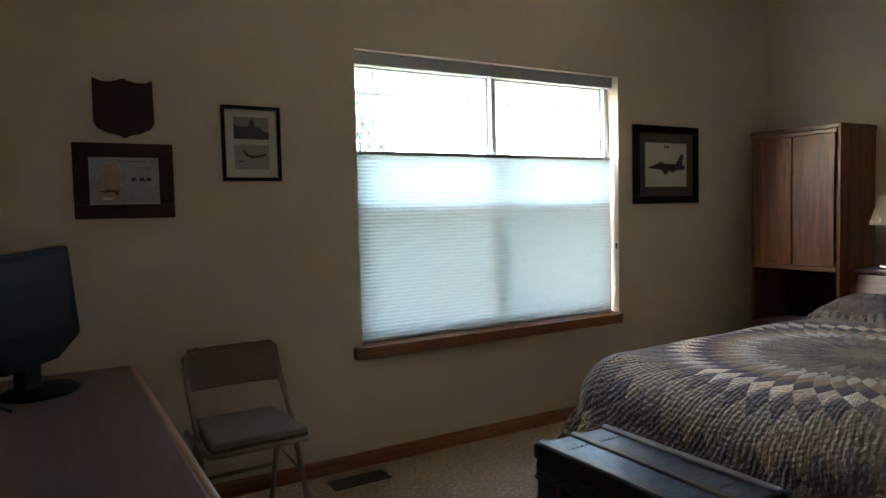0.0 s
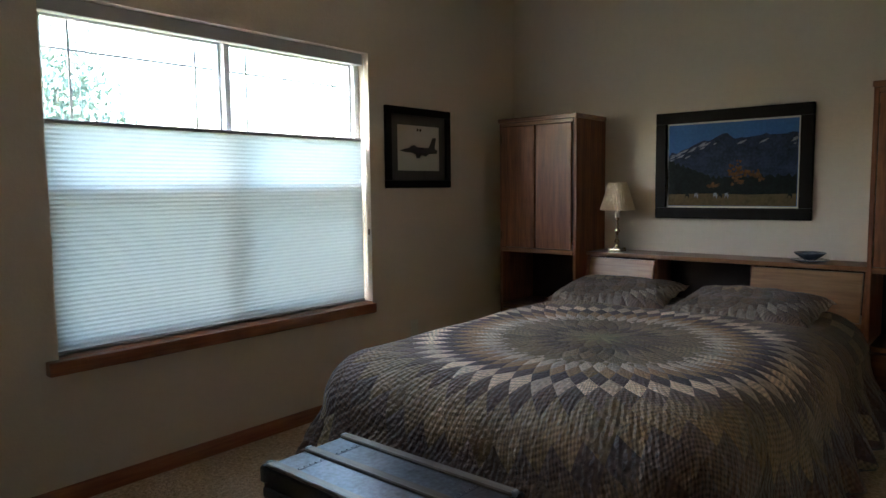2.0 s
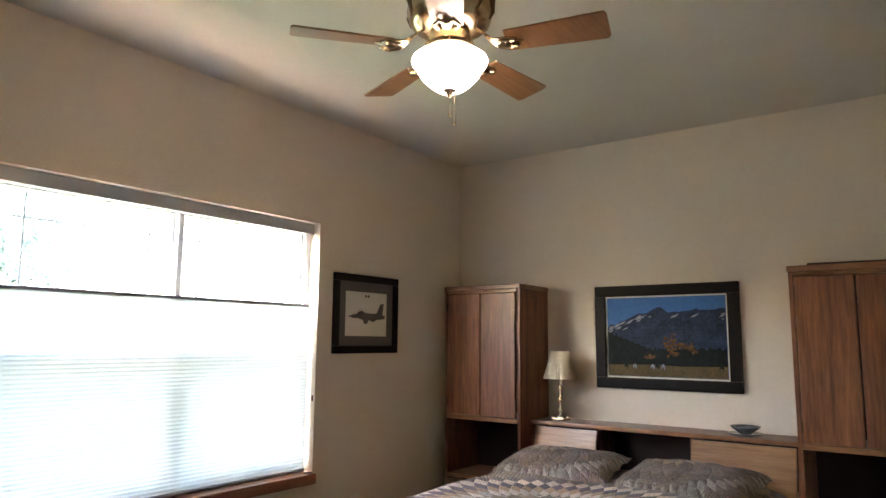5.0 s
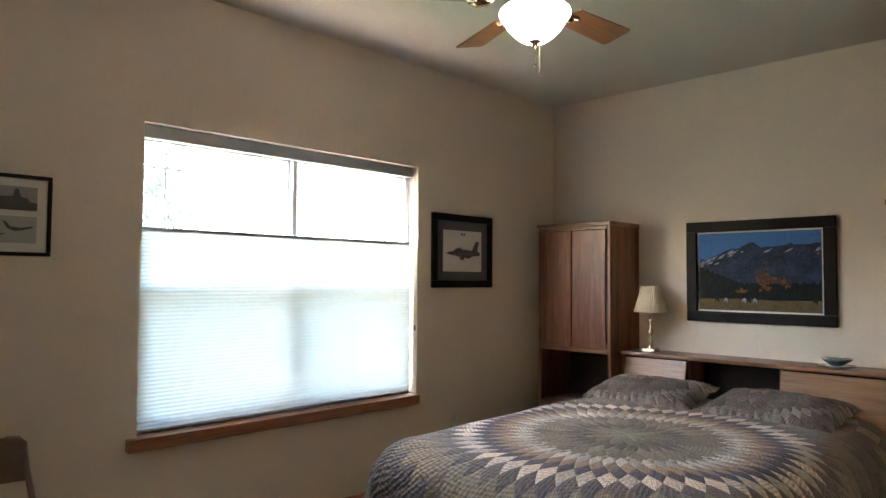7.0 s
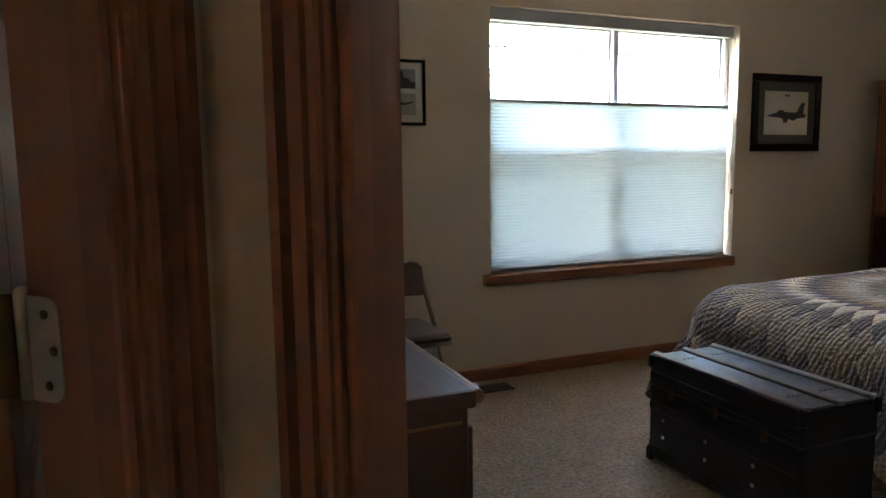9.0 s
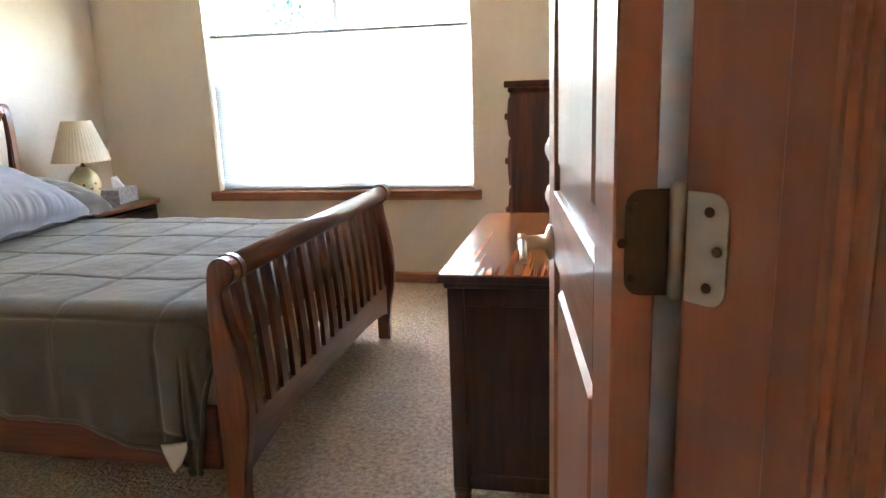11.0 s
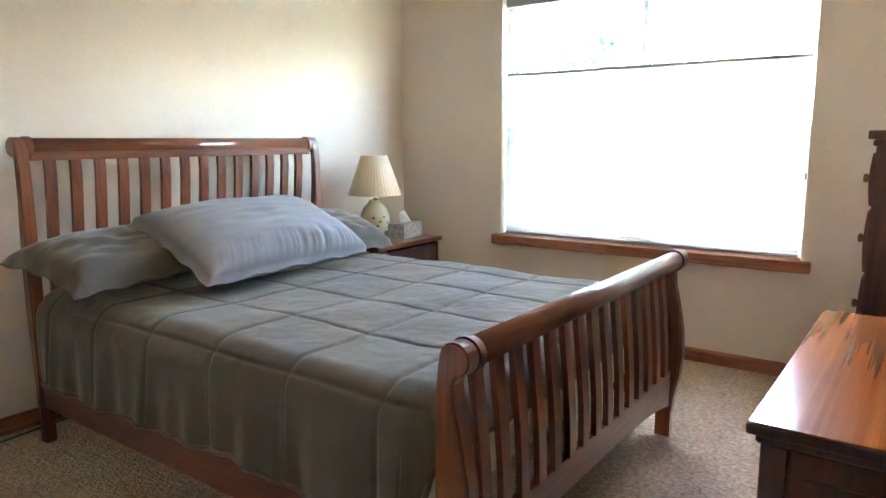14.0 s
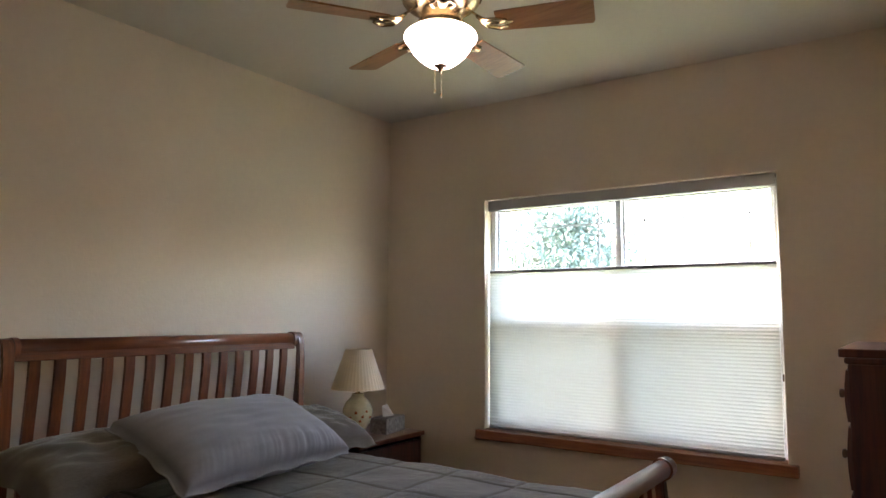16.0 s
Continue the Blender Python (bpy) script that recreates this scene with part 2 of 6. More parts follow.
M_BLIND_B = translucent("blind_cloth_warm", (0.78, 0.76, 0.71), 0.5, (0.232, 0.234, 0.198))
# grey instead of the frame's white: backlit darkness of the bars as colour
M_BAR_BACKLIT = mat("glazing_bar", (0.40, 0.39, 0.38), 0.5, vary=0.04)
M_RAIL = mat("blind_rail", (0.36, 0.36, 0.36), 0.4, vary=0.03)
M_GLASS = glass("window_glass")
M_MESH = screen_mesh("insect_screen")
M_BOWL = glow("lit_bowl", (1.0, 0.82, 0.62), 0.22)
M_BLADE = wood("fan_blade", (0.24, 0.10, 0.035), (0.38, 0.18, 0.07), 0.35, 0.2, axis=0)
M_PAPER = mat("paper", (0.66, 0.62, 0.55), 0.8, vary=0.03)
M_MATBOARD = mat("mat_board", (0.62, 0.58, 0.50), 0.85, vary=0.03)
M_MATGREY = mat("mat_grey", (0.085, 0.08, 0.075), 0.85, vary=0.05)
M_JET = mat("jet_ink", (0.055, 0.055, 0.058), 0.6, vary=0.25)
M_JETLIGHT = mat("jet_ink_pale", (0.28, 0.27, 0.25), 0.6, vary=0.15)
M_SKYPRINT = mat("print_sky", (0.055, 0.150, 0.38), 0.6, spec=0.15, vary=0.2, scale=2)
M_ROCK = mat("print_rock", (0.020, 0.031, 0.062), 0.6, spec=0.15, vary=0.7, scale=16, fine=60)
M_SNOW = mat("print_snow", (0.20, 0.21, 0.25), 0.6, spec=0.15, vary=0.4, scale=20)
M_PINE = mat("print_pines", (0.005, 0.008, 0.008), 0.6, spec=0.15, vary=0.6, scale=30)
M_FIELD = mat("print_field", (0.10, 0.07, 0.032), 0.6, spec=0.15, vary=0.35, scale=25)
M_ORANGE = mat("print_autumn", (0.105, 0.045, 0.014), 0.6, spec=0.15, vary=0.6, scale=40)
M_PLAQUE = mat("plaque_wood", (0.04, 0.016, 0.011), 0.5, spec=0.3, vary=0.25)
M_CERT = mat("certificate", (0.40, 0.40, 0.42), 0.6, vary=0.25, scale=14)
M_TISSUE = mat("tissue_box", (0.36, 0.37, 0.37), 0.7, vary=0.5, scale=40)
M_VENT = mat("vent_brown", (0.055, 0.032, 0.022), 0.4, 0.4, vary=0.1)
M_DISH = mat("dish_glaze", (0.10, 0.115, 0.13), 0.18, vary=0.3, coat=0.6)
M_YELLOW = mat("yellow_wood", (0.55, 0.40, 0.20), 0.45, vary=0.12)
# near-black that puts the shade of cabinet backs and plinth recess into colour
M_RECESS_SHADE = mat("recess_shade", (0.02, 0.011, 0.008), 0.8, vary=0.1)
M_GRASS = mat("grass", (0.05, 0.06, 0.026), 0.95, vary=0.5, scale=3, fine=40)
M_LEAF = mat("leaf", (0.06, 0.10, 0.085), 0.7, vary=0.4)
M_BARK = mat("bark", (0.10, 0.075, 0.055), 0.9, vary=0.3, bump=0.6, bump_scale=30)
M_ROOF = mat("roof_shingle", (0.17, 0.17, 0.175), 0.9, vary=0.25, fine=40)
M_SIDING = mat("siding", (0.42, 0.38, 0.32), 0.8, vary=0.08)

# ---------------------------------------------------------------- mesh helpers


def bm_new():
    return bmesh.new()


def box(bm, x0, x1, y0, y1, z0, z1, bevel=0.0, seg=1):
    r = bmesh.ops.create_cube(bm, size=1.0)
    vs = r["verts"]
    for v in vs:
        v.co = Vector((x0 + (v.co.x + 0.5) * (x1 - x0), y0 + (v.co.y + 0.5) * (y1 - y0), z0 + (v.co.z + 0.5) * (z1 - z0)))
    if bevel > 0:
        es = list({e for v in vs for e in v.link_edges})
        bmesh.ops.bevel(bm, geom=es, offset=bevel, segments=seg, profile=0.6, affect='EDGES')
    return vs


def lathe(bm, prof, n=24, cx=0.0, cy=0.0, cz=0.0, flute=0.0, flutes=0):
    """A turned shape from (radius, height) pairs."""
    rings = []
    for r, z in prof:
        ring = []
        for i in range(n):
            a = 2 * math.pi * i / n
            rr = r * (1 + flute * (math.cos(flutes * a) if flutes else 0))
            ring.append(bm.verts.new((cx + rr * math.cos(a), cy + rr * math.sin(a), cz + z)))
        rings.append(ring)
    for a, b in zip(rings, rings[1:]):
        for i in range(n):
            j = (i + 1) % n
            f = bm.faces.new((a[i], a[j], b[j], b[i]))
            f.smooth = True
    for ring, flip in ((rings[0], True), (rings[-1], False)):
        if ring[0].co != ring[1].co:
            bm.faces.new(ring[::-1] if flip else ring)


def tube(bm, pts, r, n=8, flat=1.0):
    """A round bar along points."""
    pts = [Vector(p) for p in pts]
    rings = []
    for i, p in enumerate(pts):
        d = (pts[min(i + 1, len(pts) - 1)] - pts[max(i - 1, 0)]).normalized()
        up = Vector((0, 0, 1)) if abs(d.z) < 0.9 else Vector((1, 0, 0))
        a = d.cross(up).normalized()
        b = a.cross(d).normalized()
        rr = r[i] if isinstance(r, (list, tuple)) else r
        rings.append([bm.verts.new(p + rr * (math.cos(2 * math.pi * k / n) * a + flat * math.sin(2 * math.pi * k / n) * b)) for k in range(n)])
    for a, b in zip(rings, rings[1:]):
        for k in range(n):
            f = bm.faces.new((a[k], a[(k + 1) % n], b[(k + 1) % n], b[k]))
            f.smooth = True
    bm.faces.new(rings[0][::-1])
    bm.faces.new(rings[-1])


def prism(bm, outline, t0, t1, axis='y', smooth=False):
    """An outline of (a, b) pairs, drawn out along an axis; a, b are the two other axes in order."""
    def at(a, b, t):
        return {'x': (t, a, b), 'y': (a, t, b), 'z': (a, b, t)}[axis]
    v0 = [bm.verts.new(at(a, b, t0)) for a, b in outline]
    v1 = [bm.verts.new(at(a, b, t1)) for a, b in outline]
    k = len(outline)
    fs = [bm.faces.new((v0[i], v0[(i + 1) % k], v1[(i + 1) % k], v1[i])) for i in range(k)]
    for f in fs:
        f.smooth = smooth
    bm.faces.new(v0[::-1])
    bm.faces.new(v1)
    bmesh.ops.recalc_face_normals(bm, faces=bm.faces[:])


def ribbon(bm, centre, half, t0, t1, axis='y'):
    """A curved bar of even thickness: centre line points (a, b), half thicknesses, drawn out along an axis."""
    left, right = [], []
    for i, (a, b) in enumerate(centre):
        p, q = centre[max(i - 1, 0)], centre[min(i + 1, len(centre) - 1)]
        d = Vector((q[0] - p[0], q[1] - p[1])).normalized()
        h = half[i] if isinstance(half, (list, tuple)) else half
        left.append((a - d.y * h, b + d.x * h))
        right.append((a + d.y * h, b - d.x * h))
    prism(bm, left + right[::-1], t0, t1, axis)


def finish(name, bm, material):
    me = bpy.data.meshes.new(name)
    bm.to_mesh(me)
    bm.free()
    me.materials.append(material)
    return me


def part(name, bm, material, parent=None, label=""):
    ob = new(name, finish(name, bm, material))
    if parent:
        ob.parent = parent
    return tagged(ob, label)


def boxpart(name, parent, material, x0, x1, y0, y1, z0, z1, bevel=0.003, label="", seg=1):
    bm = bm_new()
    box(bm, x0, x1, y0, y1, z0, z1, bevel, seg)
    return part(name, bm, material, parent, label)


def thing(name, m, label, category, group="", kind=""):
    ob = new(name)
    ob.empty_display_size = 0.1
    ob.matrix_world = m
    return tagged(ob, label, category, group, kind)


def solid(name, bm, material, kind="structure", label="", category=""):
    ob = new(name, finish(name, bm, material))
    return tagged(ob, label, category, "", kind)


def quad_wall(bm, pts, z0, z1):
    """An upright slab over a plan outline."""
    prism(bm, pts, z0, z1, 'z')

# ---------------------------------------------------------------- the setting
H = 2.74            # ceiling height
EAST, WEST_A, SOUTH_A = 4.31, -0.58, -3.75
WEST_B, EAST_B, NORTH_B, SOUTH_B = -4.02, -0.70, 0.908, -2.75
T = 0.17            # outer wall thickness

bm = bm_new()
box(bm, -4.4, 4.7, -5.6, 1.2, -0.12, 0.0)
tagged(solid("floor", bm, M_CARPET), "beige cut-pile carpet laid wall to wall", "floor")
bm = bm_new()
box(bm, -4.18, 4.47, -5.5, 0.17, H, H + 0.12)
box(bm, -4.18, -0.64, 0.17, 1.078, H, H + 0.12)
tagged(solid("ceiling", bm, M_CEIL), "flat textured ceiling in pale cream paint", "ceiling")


def window_wall(name, x0, x1, y0, wx0, wx1, wz0, wz1):
    bm = bm_new()
    y1 = y0 + T
    box(bm, x0, wx0, y0, y1, 0, H)
    box(bm, wx1, x1, y0, y1, 0, H)
    box(bm, wx0, wx1, y0, y1, 0, wz0)
    box(bm, wx0, wx1, y0, y1, wz1, H)
    return tagged(solid(name, bm, M_WALL), "cream painted wall with a wide window opening", "wall")


WA = (1.05, 2.807, 0.605, 2.07)      # window of the quilt room: x0, x1, z0, z1
WB = (-3.212, -1.462, 0.612, 2.092)  # window of the sleigh bed room
window_wall("wall_north_1", WEST_A - 0.06, EAST + 0.16, 0.0, *WA)
window_wall("wall_north_2", WEST_B - 0.16, WEST_A - 0.06, NORTH_B, *WB)


def plain_wall(name, pts, label="cream painted plaster wall", z0=0.0, z1=H):
    bm = bm_new()
    quad_wall(bm, pts, z0, z1)
    return tagged(solid(name, bm, M_WALL), label, "wall")


plain_wall("wall_east", [(EAST, SOUTH_A - 0.1), (EAST + 0.16, SOUTH_A - 0.1), (EAST + 0.16, 0.0), (EAST, 0.0)])
plain_wall("wall_west", [(WEST_B - 0.16, SOUTH_B - 0.1), (WEST_B, SOUTH_B - 0.1), (WEST_B, NORTH_B), (WEST_B - 0.16, NORTH_B)])
plain_wall("wall_between", [(EAST_B, -2.728), (-0.712, -2.740), (-0.630, -2.822), (-0.5825, -2.7745), (-0.506, -2.851), (-0.424, -2.769), (WEST_A, -2.613),
                            (WEST_A, 0.0), (WEST_A - 0.06, 0.0), (WEST_A - 0.06, NORTH_B), (EAST_B, NORTH_B)])
plain_wall("wall_south_1", [(0.557, SOUTH_A), (EAST, SOUTH_A), (EAST, SOUTH_A - 0.1), (0.5, SOUTH_A - 0.1)])
plain_wall("wall_south_2", [(WEST_B, SOUTH_B - 0.1), (WEST_B, SOUTH_B - 0.01), (-1.605, SOUTH_B - 0.01), (-1.605, -3.633), (-1.70, -3.728), (-1.70, SOUTH_B - 0.1)])
bm = bm_new()
box(bm, -1.605, -1.588, -3.60, SOUTH_B - 0.012, 0.0, 2.1, 0.003)
tagged(solid("trim", bm, M_WHITE), "smooth white painted board on the wall end", "trim")
# the two doorways stand at 45 degrees on either side of one post
R2 = math.sqrt(0.5)
DOOR_W, DOOR_H = 0.76, 2.04
# hall wall out of view, with an opening added to let daylight onto the post
bm = bm_new()
prism(bm, [(-1.70, -4.00), (-1.5, -4.00), (-1.5, -3.692), (-1.70, -3.80)], 0, H, 'z')
box(bm, -1.70, -1.5, -5.4, -5.00, 0, H)
box(bm, -1.70, -1.5, -5.00, -4.00, 0, 1.15)
box(bm, -1.70, -1.5, -5.00, -4.00, 2.05, H)
tagged(solid("wall_hall_west", bm, M_WALL), "cream painted wall with an unseen opening added for daylight", "wall")
# added translucent sheet that warms and dims the light through that opening
bm = bm_new()
box(bm, -1.605, -1.600, -4.999, -4.001, 1.151, 2.049)
tagged(solid("window_3", bm, translucent("hall_light_cloth", (0.80, 0.70, 0.55), 0.5, (0.47, 0.385, 0.31))), "unseen cream cloth panel added to light the hall post", "window")
plain_wall("wall_hall_east", [(0.4, -5.4), (0.5, -5.4), (0.5, -3.85), (0.5, -3.80), (0.4, -3.757)])
plain_wall("wall_hall_south", [(-1.70, -5.5), (0.5, -5.5), (0.5, -5.4), (-1.70, -5.4)])

DOORWAYS = {}


def doorway(number, jx, jy, ang, room, far):
    """A doorway in a slanted wall: x runs across the opening from the shared post, room is the side of y where the room lies."""
    m = pose(jx, jy, 0, 0, 0, ang)
    y0, y1 = (0.0, 0.116) if room > 0 else (-0.116, 0.0)
    bm = bm_new()
    box(bm, DOOR_W + 0.02, far, y0, y1, 0, H)
    box(bm, -0.02, DOOR_W + 0.02, y0, y1, DOOR_H + 0.02, H)
    w = solid("wall_slant_%d" % number, bm, M_WALL)
    w.matrix_world = m
    tagged(w, "cream painted wall set at an angle round a doorway", "wall")
    f = thing("door_frame_%d" % number, m, "reddish alder door jamb and casing round an open doorway", "door frame", kind="structure")
    e = 0.002
    for x0, x1 in ((-0.018, 0.0), (DOOR_W, DOOR_W + 0.018)):
        boxpart("jamb", f, M_TRIM, x0, x1, y0 - e, y1 + e, 0, DOOR_H, 0.001)
    boxpart("head_jamb", f, M_TRIM_X, -0.018, DOOR_W + 0.018, y0 - e, y1 + e, DOOR_H, DOOR_H + 0.018, 0.001)
    s0 = y0 + 0.004 if room > 0 else y0 + 0.078
    s1 = s0 + 0.034
    boxpart("stop", f, M_TRIM, 0.0, 0.013, s0, s1, 0, DOOR_H, 0.003)
    boxpart("stop", f, M_TRIM, DOOR_W - 0.011, DOOR_W, s0, s1, 0, DOOR_H, 0.002)
    boxpart("stop", f, M_TRIM_X, 0.011, DOOR_W - 0.011, s0, s1, DOOR_H - 0.011, DOOR_H, 0.002)
    for side, yf in ((-1, y0), (1, y1)):
        for xa, d in ((-0.006, -1), (DOOR_W + 0.006, 1)):
            # a casing with a stepped, rounded face
            w_c = 0.050 if number == 1 and d < 0 else 0.060
            k_c = w_c / 0.060
            prof = [(xa, yf), (xa, yf + side * 0.009), (xa + d * k_c * 0.004, yf + side * 0.012), (xa + d * k_c * 0.012, yf + side * 0.012), (xa + d * k_c * 0.014, yf + side * 0.003), (xa + d * k_c * 0.019, yf + side * 0.003), (xa + d * k_c * 0.021, yf + side * 0.010),
                    (xa + d * k_c * 0.036, yf + side * 0.012), (xa + d * k_c * 0.038, yf + side * 0.005), (xa + d * k_c * 0.042, yf + side * 0.005),
                    (xa + d * k_c * 0.045, yf + side * 0.017), (xa + d * (w_c - 0.004), yf + side * 0.017), (xa + d * w_c, yf + side * 0.013), (xa + d * w_c, yf)]
            bm = bm_new()
            prism(bm, prof, 0, DOOR_H + 0.06, 'z')
            part("casing", bm, M_TRIM, f)
        boxpart("head_casing", f, M_TRIM_X, -0.006, DOOR_W + 0.006, min(yf, yf + side * 0.015), max(yf, yf + side * 0.015), DOOR_H + 0.006, DOOR_H + 0.066, 0.003)
    DOORWAYS[number] = (m, f)
    return m, f


doorway(1, -0.492, -2.865, -45, 1, 1.485)
doorway(2, -0.644, -2.836, 225, -1, 1.40)

# baseboards


def baseboard(pts, name="baseboard", side=1):
    """A low wooden board along a line of wall."""
    for (ax, ay), (bx, by) in zip(pts, pts[1:]):
        d = Vector((bx - ax, by - ay))
        ang = math.degrees(math.atan2(d.y, d.x))
        bm = bm_new()
        prism(bm, [(0, 0.0), (-0.012, 0.0), (-0.012, 0.06), (-0.007, 0.072), (0, 0.074)] if side > 0 else [(0, 0.0), (0.012, 0.0), (0.012, 0.06), (0.007, 0.072), (0, 0.074)], 0, d.length, 'x')
        ob = solid(name, bm, M_TRIM_X)
        ob.matrix_world = pose(ax, ay, 0, 0, 0, ang)
        tagged(ob, "reddish wooden baseboard along the wall", "baseboard")


baseboard([(WEST_A, 0.0), (EAST, 0.0), (EAST, SOUTH_A), (0.557, SOUTH_A)])
baseboard([(WEST_A, -2.55), (WEST_A, 0.0)])
baseboard([(WEST_B, SOUTH_B), (WEST_B, NORTH_B), (EAST_B, NORTH_B), (EAST_B, -2.66)])
baseboard([(-1.52, SOUTH_B), (WEST_B, SOUTH_B)])

# windows


def window(number, x0, x1, z0, z1, yw, sill_l, sill_r):
    """Two hung units side by side, with bars in the upper sashes and insect screens below."""
    w = thing("window_%d" % number, pose(0, yw, 0), "wide white vinyl window with two hung units and a wooden sill", "window", kind="structure")
    ya, yb = 0.085, 0.150
    xm = (x0 + x1) / 2
    zm = 1.30
    fr = 0.035
    for a, b, c, d in ((x0, x0 + fr, z0, z1), (x1 - fr, x1, z0, z1), (x0 + fr, x1 - fr, z1 - fr, z1), (x0 + fr, x1 - fr, z0, z0 + fr)):
        boxpart("window_frame", w, M_WHITE, a, b, ya, yb, c, d, 0.003)
    boxpart("mullion", w, M_WHITE, xm - 0.017, xm + 0.017, ya - 0.004, yb + 0.004, z0 + fr, z1 - fr, 0.003)
    for a, b in ((x0 + fr, xm - 0.017), (xm + 0.017, x1 - fr)):
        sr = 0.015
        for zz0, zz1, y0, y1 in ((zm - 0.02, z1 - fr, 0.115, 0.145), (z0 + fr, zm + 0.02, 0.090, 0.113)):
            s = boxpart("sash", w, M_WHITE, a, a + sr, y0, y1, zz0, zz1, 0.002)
            boxpart("sash", w, M_WHITE, b - sr, b, y0, y1, zz0, zz1, 0.002)
            boxpart("sash", w, M_WHITE, a + sr, b - sr, y0, y1, zz0, zz0 + 0.04, 0.002)
            boxpart("sash", w, M_WHITE, a + sr, b - sr, y0, y1, zz1 - 0.034, zz1, 0.002)
            p = boxpart("pane", w, M_GLASS, a + sr, b - sr, (y0 + y1) / 2 - 0.002, (y0 + y1) / 2 + 0.002, zz0 + 0.04, zz1 - 0.034, 0)
            p.visible_shadow = False
        # bars near the edges of the upper pane
        for bx in (a + sr + 0.11, b - sr - 0.11):
            boxpart("glazing_bar", w, M_BAR_BACKLIT, bx - 0.005, bx + 0.005, 0.1345, 0.1395, zm + 0.02, z1 - fr - 0.034, 0)
        boxpart("glazing_bar", w, M_BAR_BACKLIT, a + sr, b - sr, 0.1400, 0.1440, z1 - fr - 0.034 - 0.125, z1 - fr - 0.034 - 0.115, 0)
        boxpart("insect_screen", w, M_MESH, a + 0.01, b - 0.01, 0.1525, 0.1535, z0 + fr, zm, 0)
    boxpart("window_sill", w, M_TRIM_X, sill_l, sill_r, -0.05, -0.001, z0 - 0.056, z0 + 0.003, 0.006, "reddish wooden sill board", 2)
    boxpart("window_sill", w, M_TRIM_X, x0 + 0.001, x1 - 0.001, -0.001, ya, z0 - 0.001, z0 + 0.004, 0.001)
    return w


window(1, *WA, 0.0, 0.998, 2.792)
window(2, *WB, NORTH_B, WB[0] - 0.04, WB[1] + 0.05)


def blind(x0, x1, yw, z_top, z_fab, z_bot, group, cloth):
    """A honeycomb blind let down from the top, so that the upper part of the window is free."""
    t = thing("cellular_blind", pose(0, yw, 0), "white honeycomb blind lowered from the top of the window", "blind", group)
    x0, x1 = x0 + 0.006, x1 - 0.012
    y = 0.056
    boxpart("headrail", t, M_RAIL, x0, x1, y - 0.022, y + 0.022, z_top - 0.068, z_top - 0.002, 0.004)
    boxpart("top_rail", t, M_RAIL, x0 + 0.004, x1 - 0.01, y - 0.014, y + 0.014, z_fab - 0.010, z_fab + 0.008, 0.004)
    boxpart("bottom_rail", t, M_RAIL, x0 + 0.004, x1 - 0.01, y - 0.016, y + 0.016, z_bot + 0.002, z_bot + 0.018, 0.004)
    n = int((z_fab - z_bot - 0.03) / 0.0095)
    bm = bm_new()
    rows = []
    for i in range(n + 1):
        z = z_bot + 0.018 + (z_fab - z_bot - 0.028) * i / n
        rows.append([bm.verts.new((x, y - (0.0075 if i % 2 else 0.0058), z)) for x in (x0 + 0.005, x1 - 0.011)])
    for a, b in zip(rows, rows[1:]):
        bm.faces.new((a[0], a[1], b[1], b[0]))
    part("pleated_cloth", bm, cloth, t)
    # cords
    for cx in (x0 + 0.16, (x0 + x1) / 2, x1 - 0.16):
        bm = bm_new()
        tube(bm, [(cx, y, z_fab + 0.006), (cx, y, z_top - 0.066)], 0.0011, 6)
        part("cord", bm, M_WHITE, t)
    bm = bm_new()
    tube(bm, [(x1 + 0.002, y - 0.03, z_bot + 0.1 - 0.002), (x1 + 0.002, y - 0.03, z_top - 0.03)], 0.0022, 6)
    part("pull_cord", bm, M_WHITE, t)
    # braided lift cord beside the cloth, and the little clip that holds it
    bm = bm_new()
    tube(bm, [(x1 - 0.004 + (0.003 if k % 2 else -0.003), y - 0.012, z_bot + 0.03 + k * 0.016) for k in range(int((z_fab - z_bot - 0.04) / 0.016))], 0.0022, 5)
    part("lift_cord", bm, M_WHITE, t)
    boxpart("cord_clip", t, M_BRONZE, x1 + 0.001, x1 + 0.008, y - 0.050, y - 0.036, z_bot + 0.40, z_bot + 0.435, 0.002, "small dark cord clip")
    return t


blind(WA[0], WA[1], 0.0, WA[3], 1.572, WA[2] + 0.004, "blinds at the windows", M_BLIND)
blind(WB[0], WB[1], NORTH_B, WB[3], 1.622, WB[2] + 0.004, "blinds at the windows", M_BLIND_B)

# ---------------------------------------------------------------- the open panel door of the sleigh bed room


